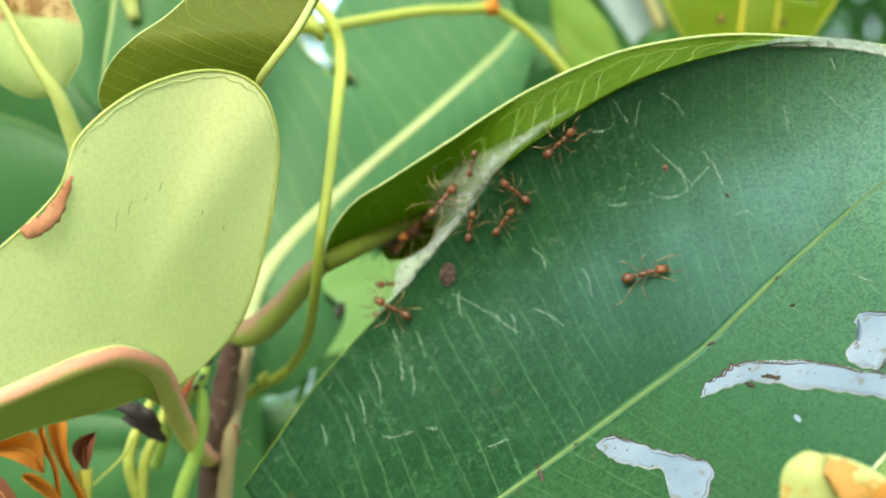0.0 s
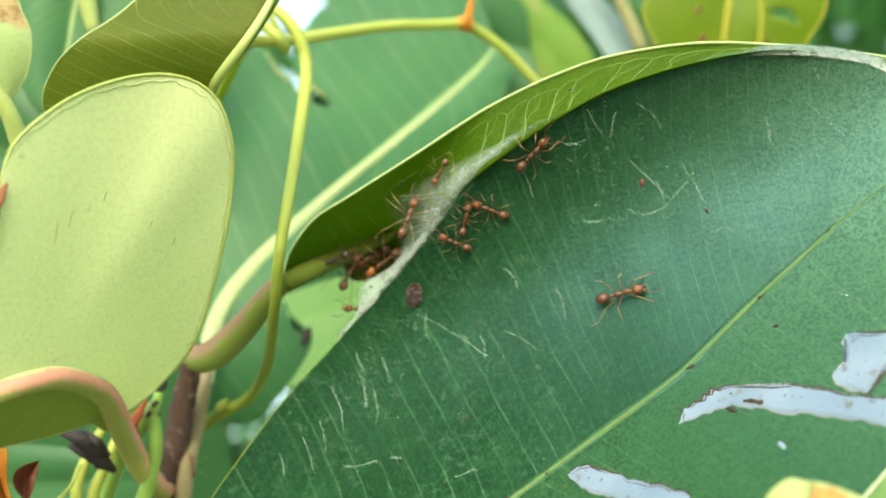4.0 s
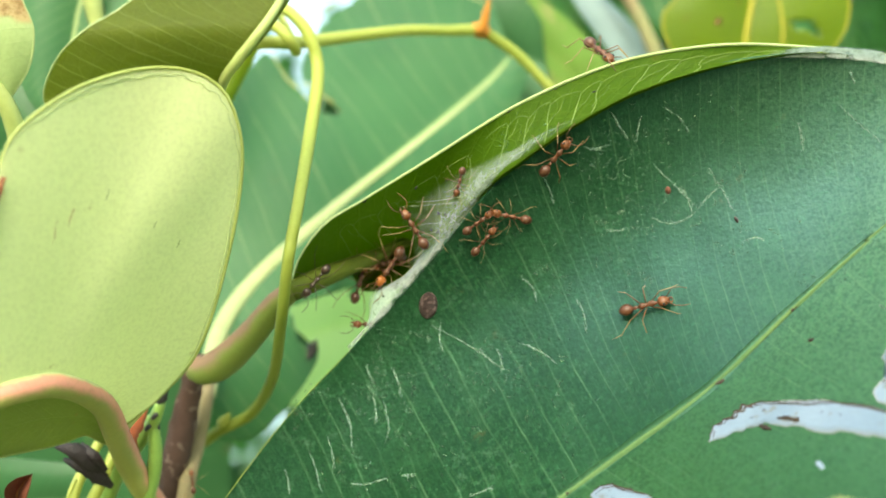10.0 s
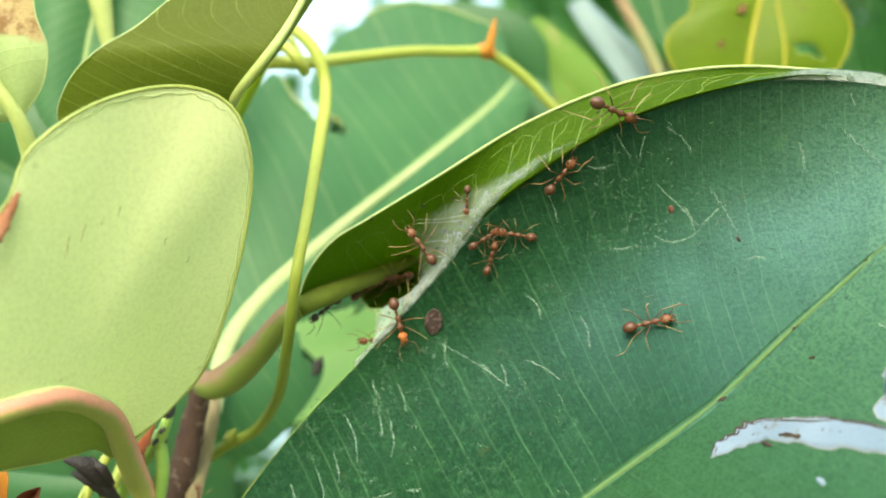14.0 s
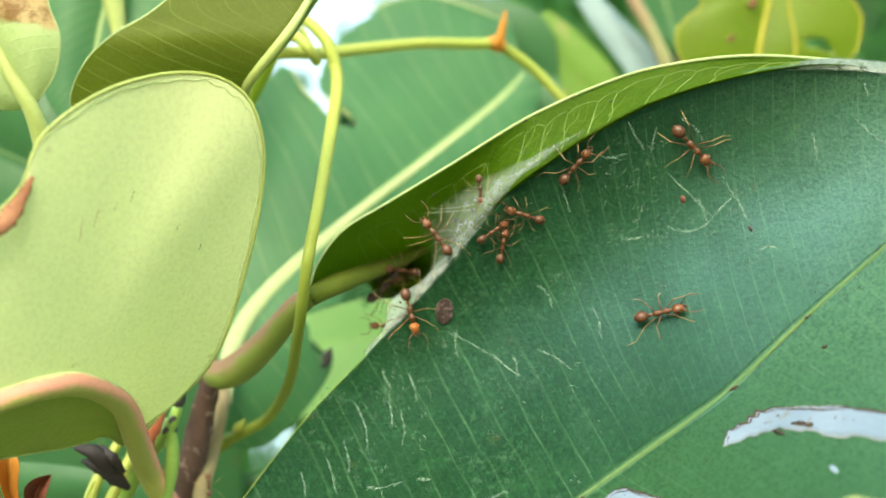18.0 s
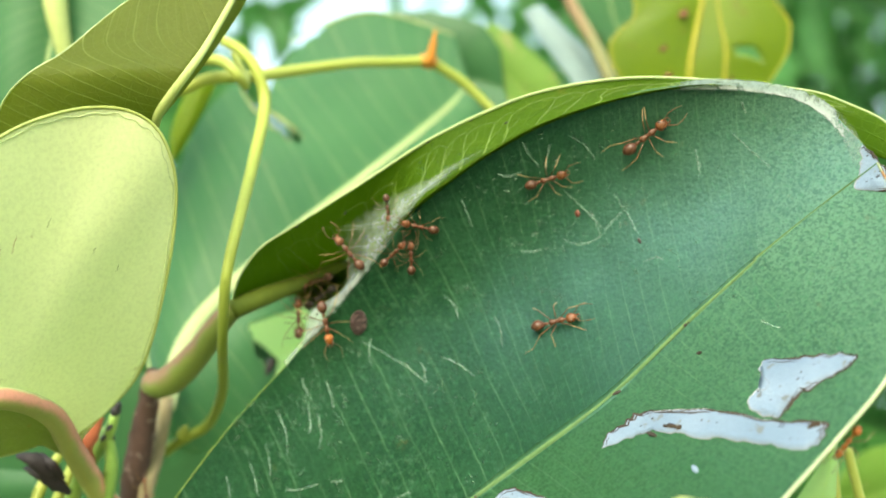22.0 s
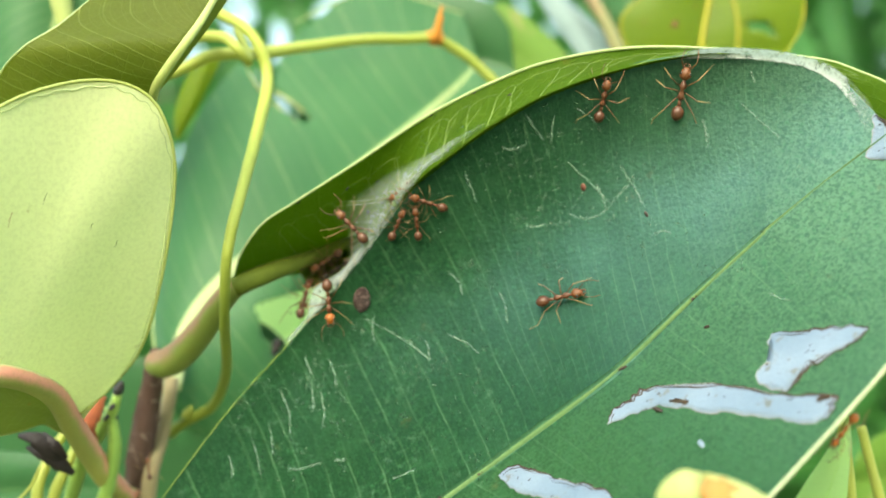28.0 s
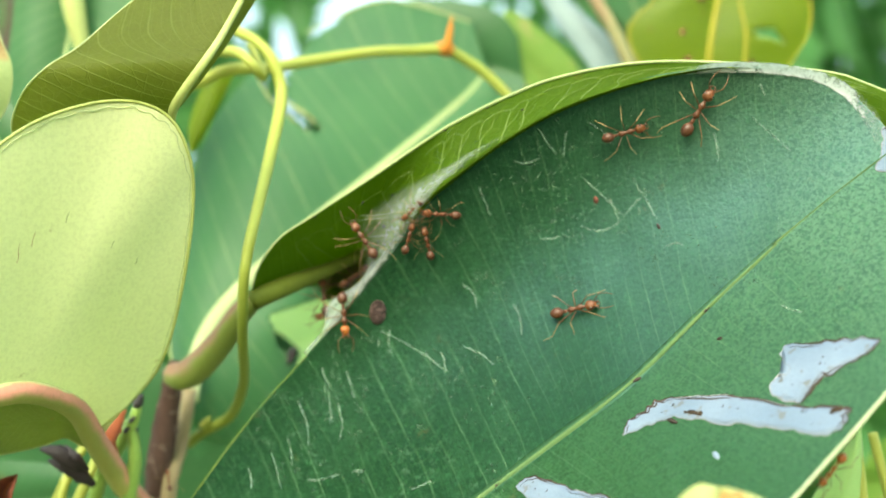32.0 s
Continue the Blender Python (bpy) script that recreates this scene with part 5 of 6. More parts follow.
def patch(name, outline, material, label, lift=0.16):
    """A thin skin that follows the leaf's face inside a smooth outline."""
    pts = even([(x, 0, z) for x, z in outline + outline[:1]], 6 * len(outline) + 1)[:-1]
    pts = [p + Vector((noise.noise(p * 0.9), 0, noise.noise(p * 0.9 + Vector((9, 0, 0))))) * 0.45 for p in pts]
    bm = bmesh.new()
    bm.faces.new([bm.verts.new(p) for p in pts])
    bmesh.ops.triangulate(bm, faces=bm.faces[:])
    bmesh.ops.subdivide_edges(bm, edges=bm.edges[:], cuts=3, use_grid_fill=True)
    bm.verts.ensure_lookup_table()
    for v in bm.verts:
        x, z = v.co.x, v.co.z
        v.co = place(on_face(x, z, lift + 0.06 * noise.noise(Vector((x * 0.5, 0, z * 0.5)))))
    top_faces = bm.faces[:]
    bmesh.ops.solidify(bm, geom=top_faces, thickness=0.00006)
    me = bpy.data.meshes.new(name)
    bm.to_mesh(me)
    bm.free()
    me.polygons.foreach_set("use_smooth", [True] * len(me.polygons))
    me.materials.append(material)
    ob = new(name, me)
    ob.parent = dark_leaf
    ob.matrix_parent_inverse = Matrix()
    tagged(ob, label=label)
    core = sum(pts, Vector()) / len(pts)
    rnd = random.Random(len(outline))
    half, i = pts[: len(pts) * 6 // 10], 1
    tube("scar_rim", [on_face(p.x, p.z, lift + 0.06) for p in half[1:]], (0.08, 0.24, 0.1, 0.2, 0.12, 0.26, 0.06), M_BROWN, dark_leaf, "dark brown dried rim", 6, 0.9, n=6 * len(half), squash=0.5)
    box = [(min(p[k] for p in pts), max(p[k] for p in pts)) for k in (0, 2)]
    for _ in range(22):
        x, z = rnd.uniform(*box[0]), rnd.uniform(*box[1])
        if inside(x, z, [(p.x, p.z) for p in pts]):
            d = rnd.uniform(0.15, 0.55)
            tube("speck", [on_face(x, z, lift + 0.06), on_face(x + d * 0.6, z + d * 0.3, lift + 0.1), on_face(x + d, z + d, lift + 0.06)], (0.04, rnd.uniform(0.07, 0.15), 0.04), M_BROWN, dark_leaf, "", 5, 0.5, n=5, squash=0.5)
    while i < len(half) - 4:
        n = rnd.randint(4, 12)
        run = [half[k] + (core - half[k]).normalized() * 0.4 for k in range(i, min(i + n, len(half)))]
        if len(run) > 2:
            w = rnd.uniform(0.06, 0.19)
            tube("scar_rim", [on_face(p.x, p.z, lift + 0.1) for p in run], (w * 0.4, w, w * 1.1, w * 0.3), M_BROWN, dark_leaf, "brown dried rim", 6, 0.6, n=4 * len(run), squash=0.5)
        i += n + rnd.randint(0, 2) - 1
    tube("pale_rim", [on_face(p.x, p.z, lift) for p in pts + pts[:1]], (0.06, 0.12, 0.07, 0.12, 0.06), M_TORN, dark_leaf, "whitish torn edge", 6, 0.8, n=5 * len(pts))
    return ob


patch("dry_patch", [(35.95, -27.03), (37.82, -24.64), (41.51, -22.14), (45.84, -20.89), (51.62, -20.41), (57.99, -20.94), (64.11, -20.51), (62.97, -22.83), (59.92, -23.88), (54.65, -23.94), (48.43, -23.96), (43.46, -23.96), (39.09, -25.55)], M_PAPER, "long silvery white papery eaten patch")
patch("dry_patch", [(59.52, -13.25), (64.8, -12.33), (70.23, -11.63), (69.27, -13.34), (65.86, -15.25), (62.85, -17.29), (59.52, -20.32), (56.71, -19.89), (56.85, -18.11), (59.53, -16.54), (58.87, -14.81)], M_PAPER, "angular silvery white papery eaten patch")
patch("dry_patch", [(19.36, -35.19), (22.51, -33.81), (27.92, -34.54), (33.66, -34.84), (35.49, -35.87), (33.57, -39.19), (31.85, -42.27), (28.94, -42.99), (29.02, -40.06), (28.96, -36.99), (25.35, -37.19), (21.34, -36.43)], M_PAPER, "silvery white papery eaten patch beside the midrib")
patch("dry_patch", [(78.74, 20.21), (80.16, 18.06), (81.45, 14.29), (80.71, 12.52), (76.93, 13.2), (77.91, 15.91)], M_PAPER, "small white papery patch at the leaf end")
for a, b, r in (((42.69, -24.18), (43.88, -24.5), 0.4), ((49.61, -9.13), (51.3, -7.76), 0.32), ((38.65, -19.41), (39.93, -18.7), 0.32), ((15.73, -35.95), (17.24, -35.07), 0.3), ((51.46, -12.7), (52.21, -12.35), 0.3), ((44.74, 6), (45.18, 5.08), 0.3), ((10.3, -39.2), (10.9, -41.2), 0.5), ((27.6, -47.6), (28.6, -48.2), 0.4)):
    tube("scar", [on_face(*a, 0.12), on_face((a[0] + b[0]) / 2, (a[1] + b[1]) / 2, 0.2), on_face(*b, 0.12)], (r * 0.4, r, r * 0.5), M_BROWN, dark_leaf, "small brown scar", 7, 0.4)

for a, b, r in (((45.0, -23.1), (47.28, -23.17), 0.5), ((62.32, -21.47), (63.79, -20.8), 0.6)):
    tube("hole", [on_face(*a, 0.24), on_face(a[0] * 0.6 + b[0] * 0.4, a[1] * 0.6 + b[1] * 0.4 + 0.1, 0.26), on_face(*b, 0.24)], (r * 0.5, r, r * 0.8, r), M_PIT, dark_leaf, "dark brown hole in the papery skin", 8, 0.6, n=14, squash=0.3)
scratches = [
    ((32.18, 14.7), (35.53, 11.57), (39.56, 7.45)), ((40.94, 14.05), (43.12, 10.35), (45.08, 6.27)), ((60.17, 23.34), (63.19, 20.03), (65.86, 17.06)),
    ((39.57, 7.64), (38.2, 6.1), (35.27, 5.09), (32.02, 6.05)), ((42.3, 10.6), (41.0, 9.3), (39.57, 7.6)), ((-19.49, -24.92), (-17.71, -28.59), (-17.16, -32.51)), ((-24.64, -33.39), (-23.28, -36.15), (-22.26, -39.15)),
    ((-17.45, -37.8), (-14.82, -37.76), (-11.13, -36.65)), ((4.01, -15.73), (5.78, -17.53), (8.27, -19.07)), ((7.02, -15.65), (7.74, -17.37), (7.71, -19.45)),
    ((10.95, -14.63), (14.11, -15.98), (16.98, -17.99)), ((-15.14, -18.73), (-14.54, -20.45), (-13.74, -21.96)), ((-10.64, -19.24), (-9.64, -21.49), (-8.82, -24.06)),
    ((29.79, 22.25), (29.45, 20.03), (29.26, 17.76)), ((54.19, 21.09), (54.74, 18.76), (54.9, 16.06)), ((60.81, -7.44), (61.87, -8.02), (63.19, -8.42)),
    ((36.96, 11), (38.02, 8.77), (38.68, 6.17)), ((-4.05, -12.06), (0.58, -14.3), (4.75, -16.82)), ((-2.31, -11.47), (-2.5, -14.34), (-1.92, -16.42)),
    ((28.61, 4.3), (26.8, 3.84), (24.98, 4.04)), ((-13.9, -24.03), (-13.25, -26.78), (-13.38, -28.78)), ((61.33, 28.47), (61.73, 27.6), (62.28, 26.55)),
    ((-28.64, -36.43), (-27.9, -38.31), (-27.56, -40)), ((24.97, 22.71), (26.26, 20.7), (28.1, 18.46)), ((20.78, 17.56), (22.66, 17.04), (25.38, 17.93)), ((14.5, 13.11), (15.73, 10.39), (16.36, 8.37)),
    ((33.12, 23.62), (36.02, 21.92), (37.65, 19.65)), ((20.28, -7.41), (21.27, -9.98), (21.48, -12.87)), ((11.06, -3.72), (13.12, -5.61), (13.84, -8.25)), ((-21.59, -30.74), (-20.47, -33.38), (-20.12, -35.97)), ((-11.92, -24.9), (-11.05, -28.49), (-11.36, -31.14)), ((45.58, 1.89), (47.24, 2.61), (48.78, 2.24)), ((2.13, -37.79), (4.06, -36.99), (5.99, -36.04)), ((-8.68, -36.13), (-7.75, -35.89), (-6.62, -35.79)),
]
fray = random.Random(31)


def frayed_scratch(line):
    """A scraped line: many short, thin, uneven shreds of leaf skin along one curve, in one mesh."""
    path = spline([(x, 0, z) for x, z in line], 40)
    vs, fs = [], []
    for k in range(46):
        i, n = fray.randint(0, 36), fray.choice((2, 2, 3, 3, 4, 5, 7))
        off = Vector((fray.gauss(0, 0.12), 0, fray.gauss(0, 0.12)))
        run = [path[min(i + m, 39)] + off + Vector((fray.gauss(0, 0.07), 0, fray.gauss(0, 0.07))) for m in range(n)]
        if (run[-1] - run[0]).length < 0.1:
            continue
        v, f, _ = tube_data([on_face(p.x, p.z, 0.04) for p in run], (0.012, fray.uniform(0.015, 0.055), 0.012), 4, 3 * n, 0.8, 0.4)
        fs += [tuple(a + len(vs) for a in q) for q in f]
        vs += v
    core = [p + Vector((fray.gauss(0, 0.06), 0, fray.gauss(0, 0.06))) for p in path[::2]]
    v, f, _ = tube_data([on_face(p.x, p.z, 0.05) for p in core], (0.012, 0.06, 0.04, 0.065, 0.035, 0.012), 4, 50, 0.9, 0.4)
    fs += [tuple(a + len(vs) for a in q) for q in f]
    vs += v
    mesh_object("scratch", vs, fs, M_SCRATCH, dark_leaf)


for line in scratches:
    frayed_scratch(line)
rnd = random.Random(8)
fv, ff = [], []
spans = [((-13.96, -13.48), (17.68, -23.36), 170), ((6.82, 19.84), (33.35, -7.2), 230), ((-27.69, -23.3), (-5.77, -39.56), 150), ((21.14, 24.28), (44.92, 3.72), 170), ((37.15, 27.77), (63.52, -4.83), 70), ((-2.27, -24.52), (25.52, -35.45), 50), ((-17.88, -19.34), (-6.01, -29.96), 60)]
for (x1, z1), (x2, z2), count in spans:
    for k in range(count // 4):
        cx, cz = rnd.uniform(x1, x2), rnd.uniform(z1, z2)
        turn, wide = rnd.choice((1.75, 1.6, 2.3, 2.6, 0.4)) + rnd.gauss(0, 0.3), rnd.uniform(0.3, 1.6)
        for _ in range(rnd.randint(3, 10)):
            x, z, a = cx + rnd.gauss(0, wide), cz + rnd.gauss(0, wide), turn + rnd.gauss(0, 0.5)
            pts, d = [on_face(x, z, 0.03)], rnd.uniform(0.06, 0.3)
            for _ in range(rnd.randint(2, 4)):
                a += rnd.gauss(0, 0.4)
                x, z = x + math.cos(a) * d, z + math.sin(a) * d
                pts.append(on_face(x, z, 0.04))
            v, f, _ = tube_data(pts, (0.015, rnd.uniform(0.03, 0.12), rnd.uniform(0.03, 0.08), 0.015), 4, 3 * len(pts), 0.9, 0.4)
            ff += [tuple(i + len(fv) for i in q) for q in f]
            fv += v
tagged(mesh_object("scratch_field", fv, ff, M_SCUFF, dark_leaf), kind="stuff")

# scale insect and red speck
def dome(name, x, z, a, b, h, turn, material, label, category):
    vs, fs = [], []
    n, m = 18, 6
    for i in range(m + 1):
        for j in range(n):
            w, t = i / m, 2 * math.pi * j / n
            u, v = math.cos(t) * a * math.cos(w * 1.5), math.sin(t) * b * math.cos(w * 1.5)
            xx, zz = x + u * math.cos(turn) - v * math.sin(turn), z + u * math.sin(turn) + v * math.cos(turn)
            vs.append(place(on_face(xx, zz, 0.05 + h * math.sin(w * 1.5) * (1 + 0.2 * noise.noise(Vector((u, v, 1)) * 2)))))
    fs = [(i * n + j, i * n + (j + 1) % n, (i + 1) * n + (j + 1) % n, (i + 1) * n + j) for i in range(m) for j in range(n)]
    fs += [tuple(range(n - 1, -1, -1)), tuple(m * n + j for j in range(n))]
    return tagged(mesh_object(name, vs, fs, material), label, category)


M_SCALE = plain_material("brown waxy shell", (0.018, 0.011, 0.01), (0.045, 0.023, 0.02), 0.5, 1400, 0.0009, spots=(0.12, 0.075, 0.07), spot_at=0.54)
M_RED = plain_material("red-brown speck", (0.09, 0.025, 0.014), (0.15, 0.045, 0.02), 0.5, 600, 0.0003)
dome("scale_insect", *(-4.43, -8.68), 1.6, 2.3, 0.9, -0.1, M_SCALE, "oval dark brown scale insect stuck to the leaf", "insect")
dome("scale_insect", *(34.84, 10.47), 0.46, 0.66, 0.35, 0.2, M_RED, "tiny red-brown speck of an insect on the leaf", "insect")
dome("scale_insect", *(47.9, -27.89), 0.4, 0.45, 0.3, 0.2, M_PAPER, "tiny white speck of wax on the leaf", "insect")

# ---- clutter at the twig's foot ----
shoot = thing_empty("young_shoot", place((-77.64, 8, -46.41)))
tagged(shoot, "orange and red young shoot with unfolding leaves", "shoot")
M_YOUNG = leaf_material("orange young leaf", (0.42, 0.17, 0.03), (0.52, 0.26, 0.05), (0.6, 0.42, 0.12), (0.75, 0.35, 0.05), 0.4, 0.4, 9.0, 0.25, 0.3, 0.03, 0.5, 0.05, 0.2, 0.4, stains=(0.3, 0.08, 0.02), stain_mix=0.5, stain_at=0.56)
M_WINE = leaf_material("wine red young leaf", (0.16, 0.05, 0.04), (0.22, 0.09, 0.05), (0.5, 0.2, 0.06), (0.4, 0.12, 0.05), 0.25, 0.4, 9.0, 0.2, 0.3, 0.04, 0.6, 0.05, 0.2, 0.4)
for upper_side, core, under_side, m in (
    ([(-79.84, 8.0, -43.19), (-79.69, 6.0, -36.92), (-83.39, 5.0, -35.29), (-87.52, 6.0, -37.33), (-90.03, 8.0, -39.87)], [(-80.63, 10.0, -44.23), (-83.02, 11.0, -40.91), (-85.97, 11.0, -39.79), (-88.76, 10.0, -39.94), (-90.26, 8.0, -40.29)], [(-79.88, 8.0, -44.25), (-80.56, 5.0, -42.63), (-82.99, 4.0, -40.88), (-86.47, 5.0, -40.04), (-90.28, 8.0, -40.93)], M_YOUNG),
    ([(-73.02, 6.0, -48.45), (-75.18, 5.0, -43.01), (-76.71, 4.0, -38.06), (-77.39, 4.0, -34.12), (-77.68, 6.0, -33.08)], [(-72.88, 8.0, -49.02), (-75.65, 8.0, -43.78), (-76.95, 8.0, -39.0), (-77.23, 8.0, -34.98), (-77.18, 8.0, -33.5)], [(-71.35, 6.0, -48.47), (-73.52, 5.0, -43.04), (-74.03, 4.0, -38.1), (-73.9, 4.0, -34.48), (-75.19, 6.0, -33.11)], M_YOUNG),
    ([(-78.1, 9.0, -49.24), (-78.37, 8.0, -43.21), (-79.72, 8.0, -40.02), (-80.64, 8.0, -36.3), (-80.56, 9.0, -35.15)], [(-78.05, 10.0, -49.52), (-78.59, 10.0, -43.72), (-79.86, 10.0, -40.5), (-80.78, 10.0, -36.74), (-80.73, 10.0, -35.36)], [(-77.26, 9.0, -49.25), (-77.31, 8.0, -43.23), (-78.46, 8.0, -40.04), (-79.39, 8.0, -36.64), (-80.14, 9.0, -35.15)], M_YOUNG),
    ([(-72.62, 9.0, -43.76), (-74.09, 8.0, -41.37), (-74.08, 7.0, -38.8), (-72.56, 7.0, -37.14), (-70.48, 9.0, -36.67)], [(-72.86, 10.0, -44.02), (-73.46, 11.0, -42.11), (-73.5, 11.0, -40.29), (-72.6, 11.0, -38.69), (-70.82, 10.0, -36.89)], [(-72.41, 9.0, -43.77), (-71.16, 8.0, -41.72), (-70.45, 7.0, -39.7), (-70.31, 8.0, -38.24), (-70.38, 9.0, -36.67)], M_WINE),
    ([(-75.75, 6.0, -49.05), (-76.97, 4.0, -45.54), (-79.19, 3.0, -43.16), (-81.83, 4.0, -42.97), (-83.3, 6.0, -44.32)], [(-76.75, 7.0, -49.53), (-79.16, 8.0, -47.66), (-81.41, 8.0, -45.83), (-82.87, 7.0, -44.59), (-83.3, 6.0, -44.42)], [(-77.02, 6.0, -49.45), (-78.28, 4.0, -47.39), (-79.89, 3.0, -45.64), (-81.69, 4.0, -44.64), (-83.3, 6.0, -44.53)], M_YOUNG),
    ([(-89.44, 4.0, -42.04), (-85.97, 3.0, -43.38), (-84.01, 3.0, -45.79), (-83.09, 4.0, -48.89)], [(-89.96, 5.0, -44.38), (-87.73, 5.0, -45.66), (-86.14, 5.0, -47.57), (-84.55, 5.0, -49.69)], [(-89.64, 4.0, -47.24), (-87.67, 3.0, -47.5), (-86.17, 3.0, -48.56), (-85.19, 4.0, -49.91)], M_WINE),
):
    blade("young_leaf", upper_side, core, under_side, m, shoot, "", bulge=0.3, nu=24, nv=6)
for pts in ([(-72.62, 9.0, -43.76), (-72.51, 9.0, -46.75), (-72.55, 9.0, -51.02)], [(-72.88, 8.0, -49.02), (-72.54, 8.0, -51.26), (-72.42, 8.0, -53.93)]):
    tube("stem", pts, (1.5, 1.2, 0.9), M_YSTEM, shoot, "yellow-green young stem", 9)
for pts in ([(-64.26, 30, -32.65), (-67.38, 26, -39.33), (-68.94, 24, -46.3), (-67.33, 26, -56.07)], [(-61.98, 30, -33.85), (-63.64, 26, -40.53), (-66.06, 25, -46.59), (-67.33, 26, -56.07)]):
    tube("stem", pts, (0.8, 1.1, 1.2), M_VINE, vine, "", 8)
tube("stem", [(-66.65, 20, -39.72), (-69.14, 20, -44.39), (-74.76, 18, -49.39)], (0.25, 0.3, 0.25), M_VINE, vine, "", 6)
crumpled = thing_empty("dead_leaf", place((-65.52, 17, -35.43)))
tagged(crumpled, "blackened shrivelled leaf caught beneath the pale leaf", "leaf")
for pts, rr in (([(-68.91, 16, -33.28), (-65.79, 15.5, -33.78), (-63.06, 17, -36.22), (-61.74, 20, -39.59)], (0.4, 1.5, 1.7, 0.6)), ([(-67.89, 17, -35.62), (-65.16, 16.5, -36.51), (-62.89, 18, -38.19), (-60.65, 21, -41.2)], (0.3, 1.2, 1.5, 0.5)), ([(-64.74, 17, -32.86), (-62.24, 16, -34.85), (-60.71, 18, -37.79)], (0.3, 0.9, 0.4))):
    tube("fold", pts, rr, M_CRISP, crumpled, "", 14, 0.3, n=18, squash=0.5)
tagged(tube("dead_leaf", [(-54.52, 20, -26.46), (-56.33, 20, -29.77), (-57.93, 20, -32.47), (-58.2, 24, -39.79)], (0.8, 2.2, 2.0, 1.2), M_REDLEAF, None, "", 9, 0.3, squash=0.5), "small red-brown withered leaf beside the twig", "leaf")
tube("withered_tip", [(-34.95, 66, -23.17), (-32.72, 66, -22.43), (-30.49, 66, -20.45), (-29.5, 65, -18.63)], (0.7, 1.5, 1.3, 0.3), M_DARK, broad_leaf, "blackened withered leaf edge", 8, 0.5, squash=0.5)
for pts in ([(80.2, 14, -30.03), (81.28, 14, -36.53), (82.1, 14, -46.51)], [(85.22, 18, -32.66), (86.72, 18, -39.28), (88.78, 18, -47.41)]):
    tube("stalk", pts, (0.9, 0.9, 1.0), M_VINE, shrub, "thin yellow-green stalk", 8)

# ---- ants ----
M_ANT = plain_material("red-brown ant shell", (0.12, 0.041, 0.015), (0.2, 0.068, 0.023), 0.42, 900, 0.00004, 0.5, glow=(0.6, 0.16, 0.03), through_amount=0.2)
# Shade on thorax and waist is put into this darker red-brown.
M_THORAX = plain_material("red ant thorax with shade painted in", (0.075, 0.026, 0.012), (0.14, 0.046, 0.018), 0.42, 900, 0.00004, 0.5, glow=(0.5, 0.13, 0.03), through_amount=0.12)
M_GASTER = plain_material("darker ant abdomen", (0.06, 0.02, 0.01), (0.105, 0.034, 0.015), 0.42, 900, 0.00004, 0.5)
M_LEG = plain_material("amber ant leg", (0.06, 0.024, 0.01), (0.16, 0.065, 0.025), 0.35, 2500, 0.00002, 0.5, glow=(0.35, 0.16, 0.05), through_amount=0.15)
M_SHIN = plain_material("pale amber ant shin", (0.24, 0.15, 0.07), (0.38, 0.27, 0.13), 0.35, 2500, 0.00002, 0.5, glow=(0.6, 0.36, 0.12), through_amount=0.2)
M_EYE = plain_material("black ant eye", (0.01, 0.008, 0.008), (0.02, 0.015, 0.015), 0.2, 900, 0.00001, 0.6)


def lathe(name, stations, material, parent, at=(0, 0, 0), sides=12, flat=0.9):
    """A body segment: rings of (x, radius, lift) in millimetres, about a local origin."""
    vs, fs = [], []
    for x, r, up in stations:
        for j in range(sides):
            a = 2 * math.pi * j / sides
            vs.append(Vector((x, math.cos(a) * r, up + math.sin(a) * r * flat)) * MM)
    n = len(stations)
    fs = [(i * sides + j, i * sides + (j + 1) % sides, (i + 1) * sides + (j + 1) % sides, (i + 1) * sides + j) for i in range(n - 1) for j in range(sides)]
    fs += [tuple(range(sides - 1, -1, -1)), tuple((n - 1) * sides + j for j in range(sides))]
    return ant_part(name, vs, fs, material, parent, at)


def ant_part(name, vs, fs, material, parent, at):
    me = bpy.data.meshes.new(name)
    me.from_pydata([tuple(v) for v in vs], [], fs)
    me.polygons.foreach_set("use_smooth", [True] * len(me.polygons))
    me.materials.append(material)
    ob = new(name, me)
    ob.parent = parent
    ob.location = Vector(at) * MM
    return ob


def limb(name, joints, radii, parent, at, reach=1.0, material=None):
    """A jointed leg or feeler whose origin is its root."""
    vs, fs = [], []
    sides = 6
    for (a, b), (ra, rb) in zip(zip(joints, joints[1:]), zip(radii, radii[1:])):
        a, b = Vector(a) * reach, Vector(b) * reach
        way = (b - a).normalized()
        side = way.cross(Vector((0, 0, 1)))
        side = side.normalized() if side.length > 0.01 else Vector((0, 1, 0))
        up = side.cross(way)
        n0 = len(vs)
        for w, r in ((-0.03, ra * 0.6), (0.0, ra), (0.5, (ra + rb) * 0.56), (1.0, rb), (1.03, rb * 0.6)):
            c = a.lerp(b, w)
            for j in range(sides):
                t = 2 * math.pi * j / sides
                vs.append((c + (side * math.cos(t) + up * math.sin(t)) * r) * MM)
        for i in range(4):
            fs += [(n0 + i * sides + j, n0 + i * sides + (j + 1) % sides, n0 + (i + 1) * sides + (j + 1) % sides, n0 + (i + 1) * sides + j) for j in range(sides)]
        fs += [tuple(n0 + j for j in range(sides - 1, -1, -1)), tuple(n0 + 4 * sides + j for j in range(sides))]
    return ant_part(name, vs, fs, material or M_LEG, parent, at)


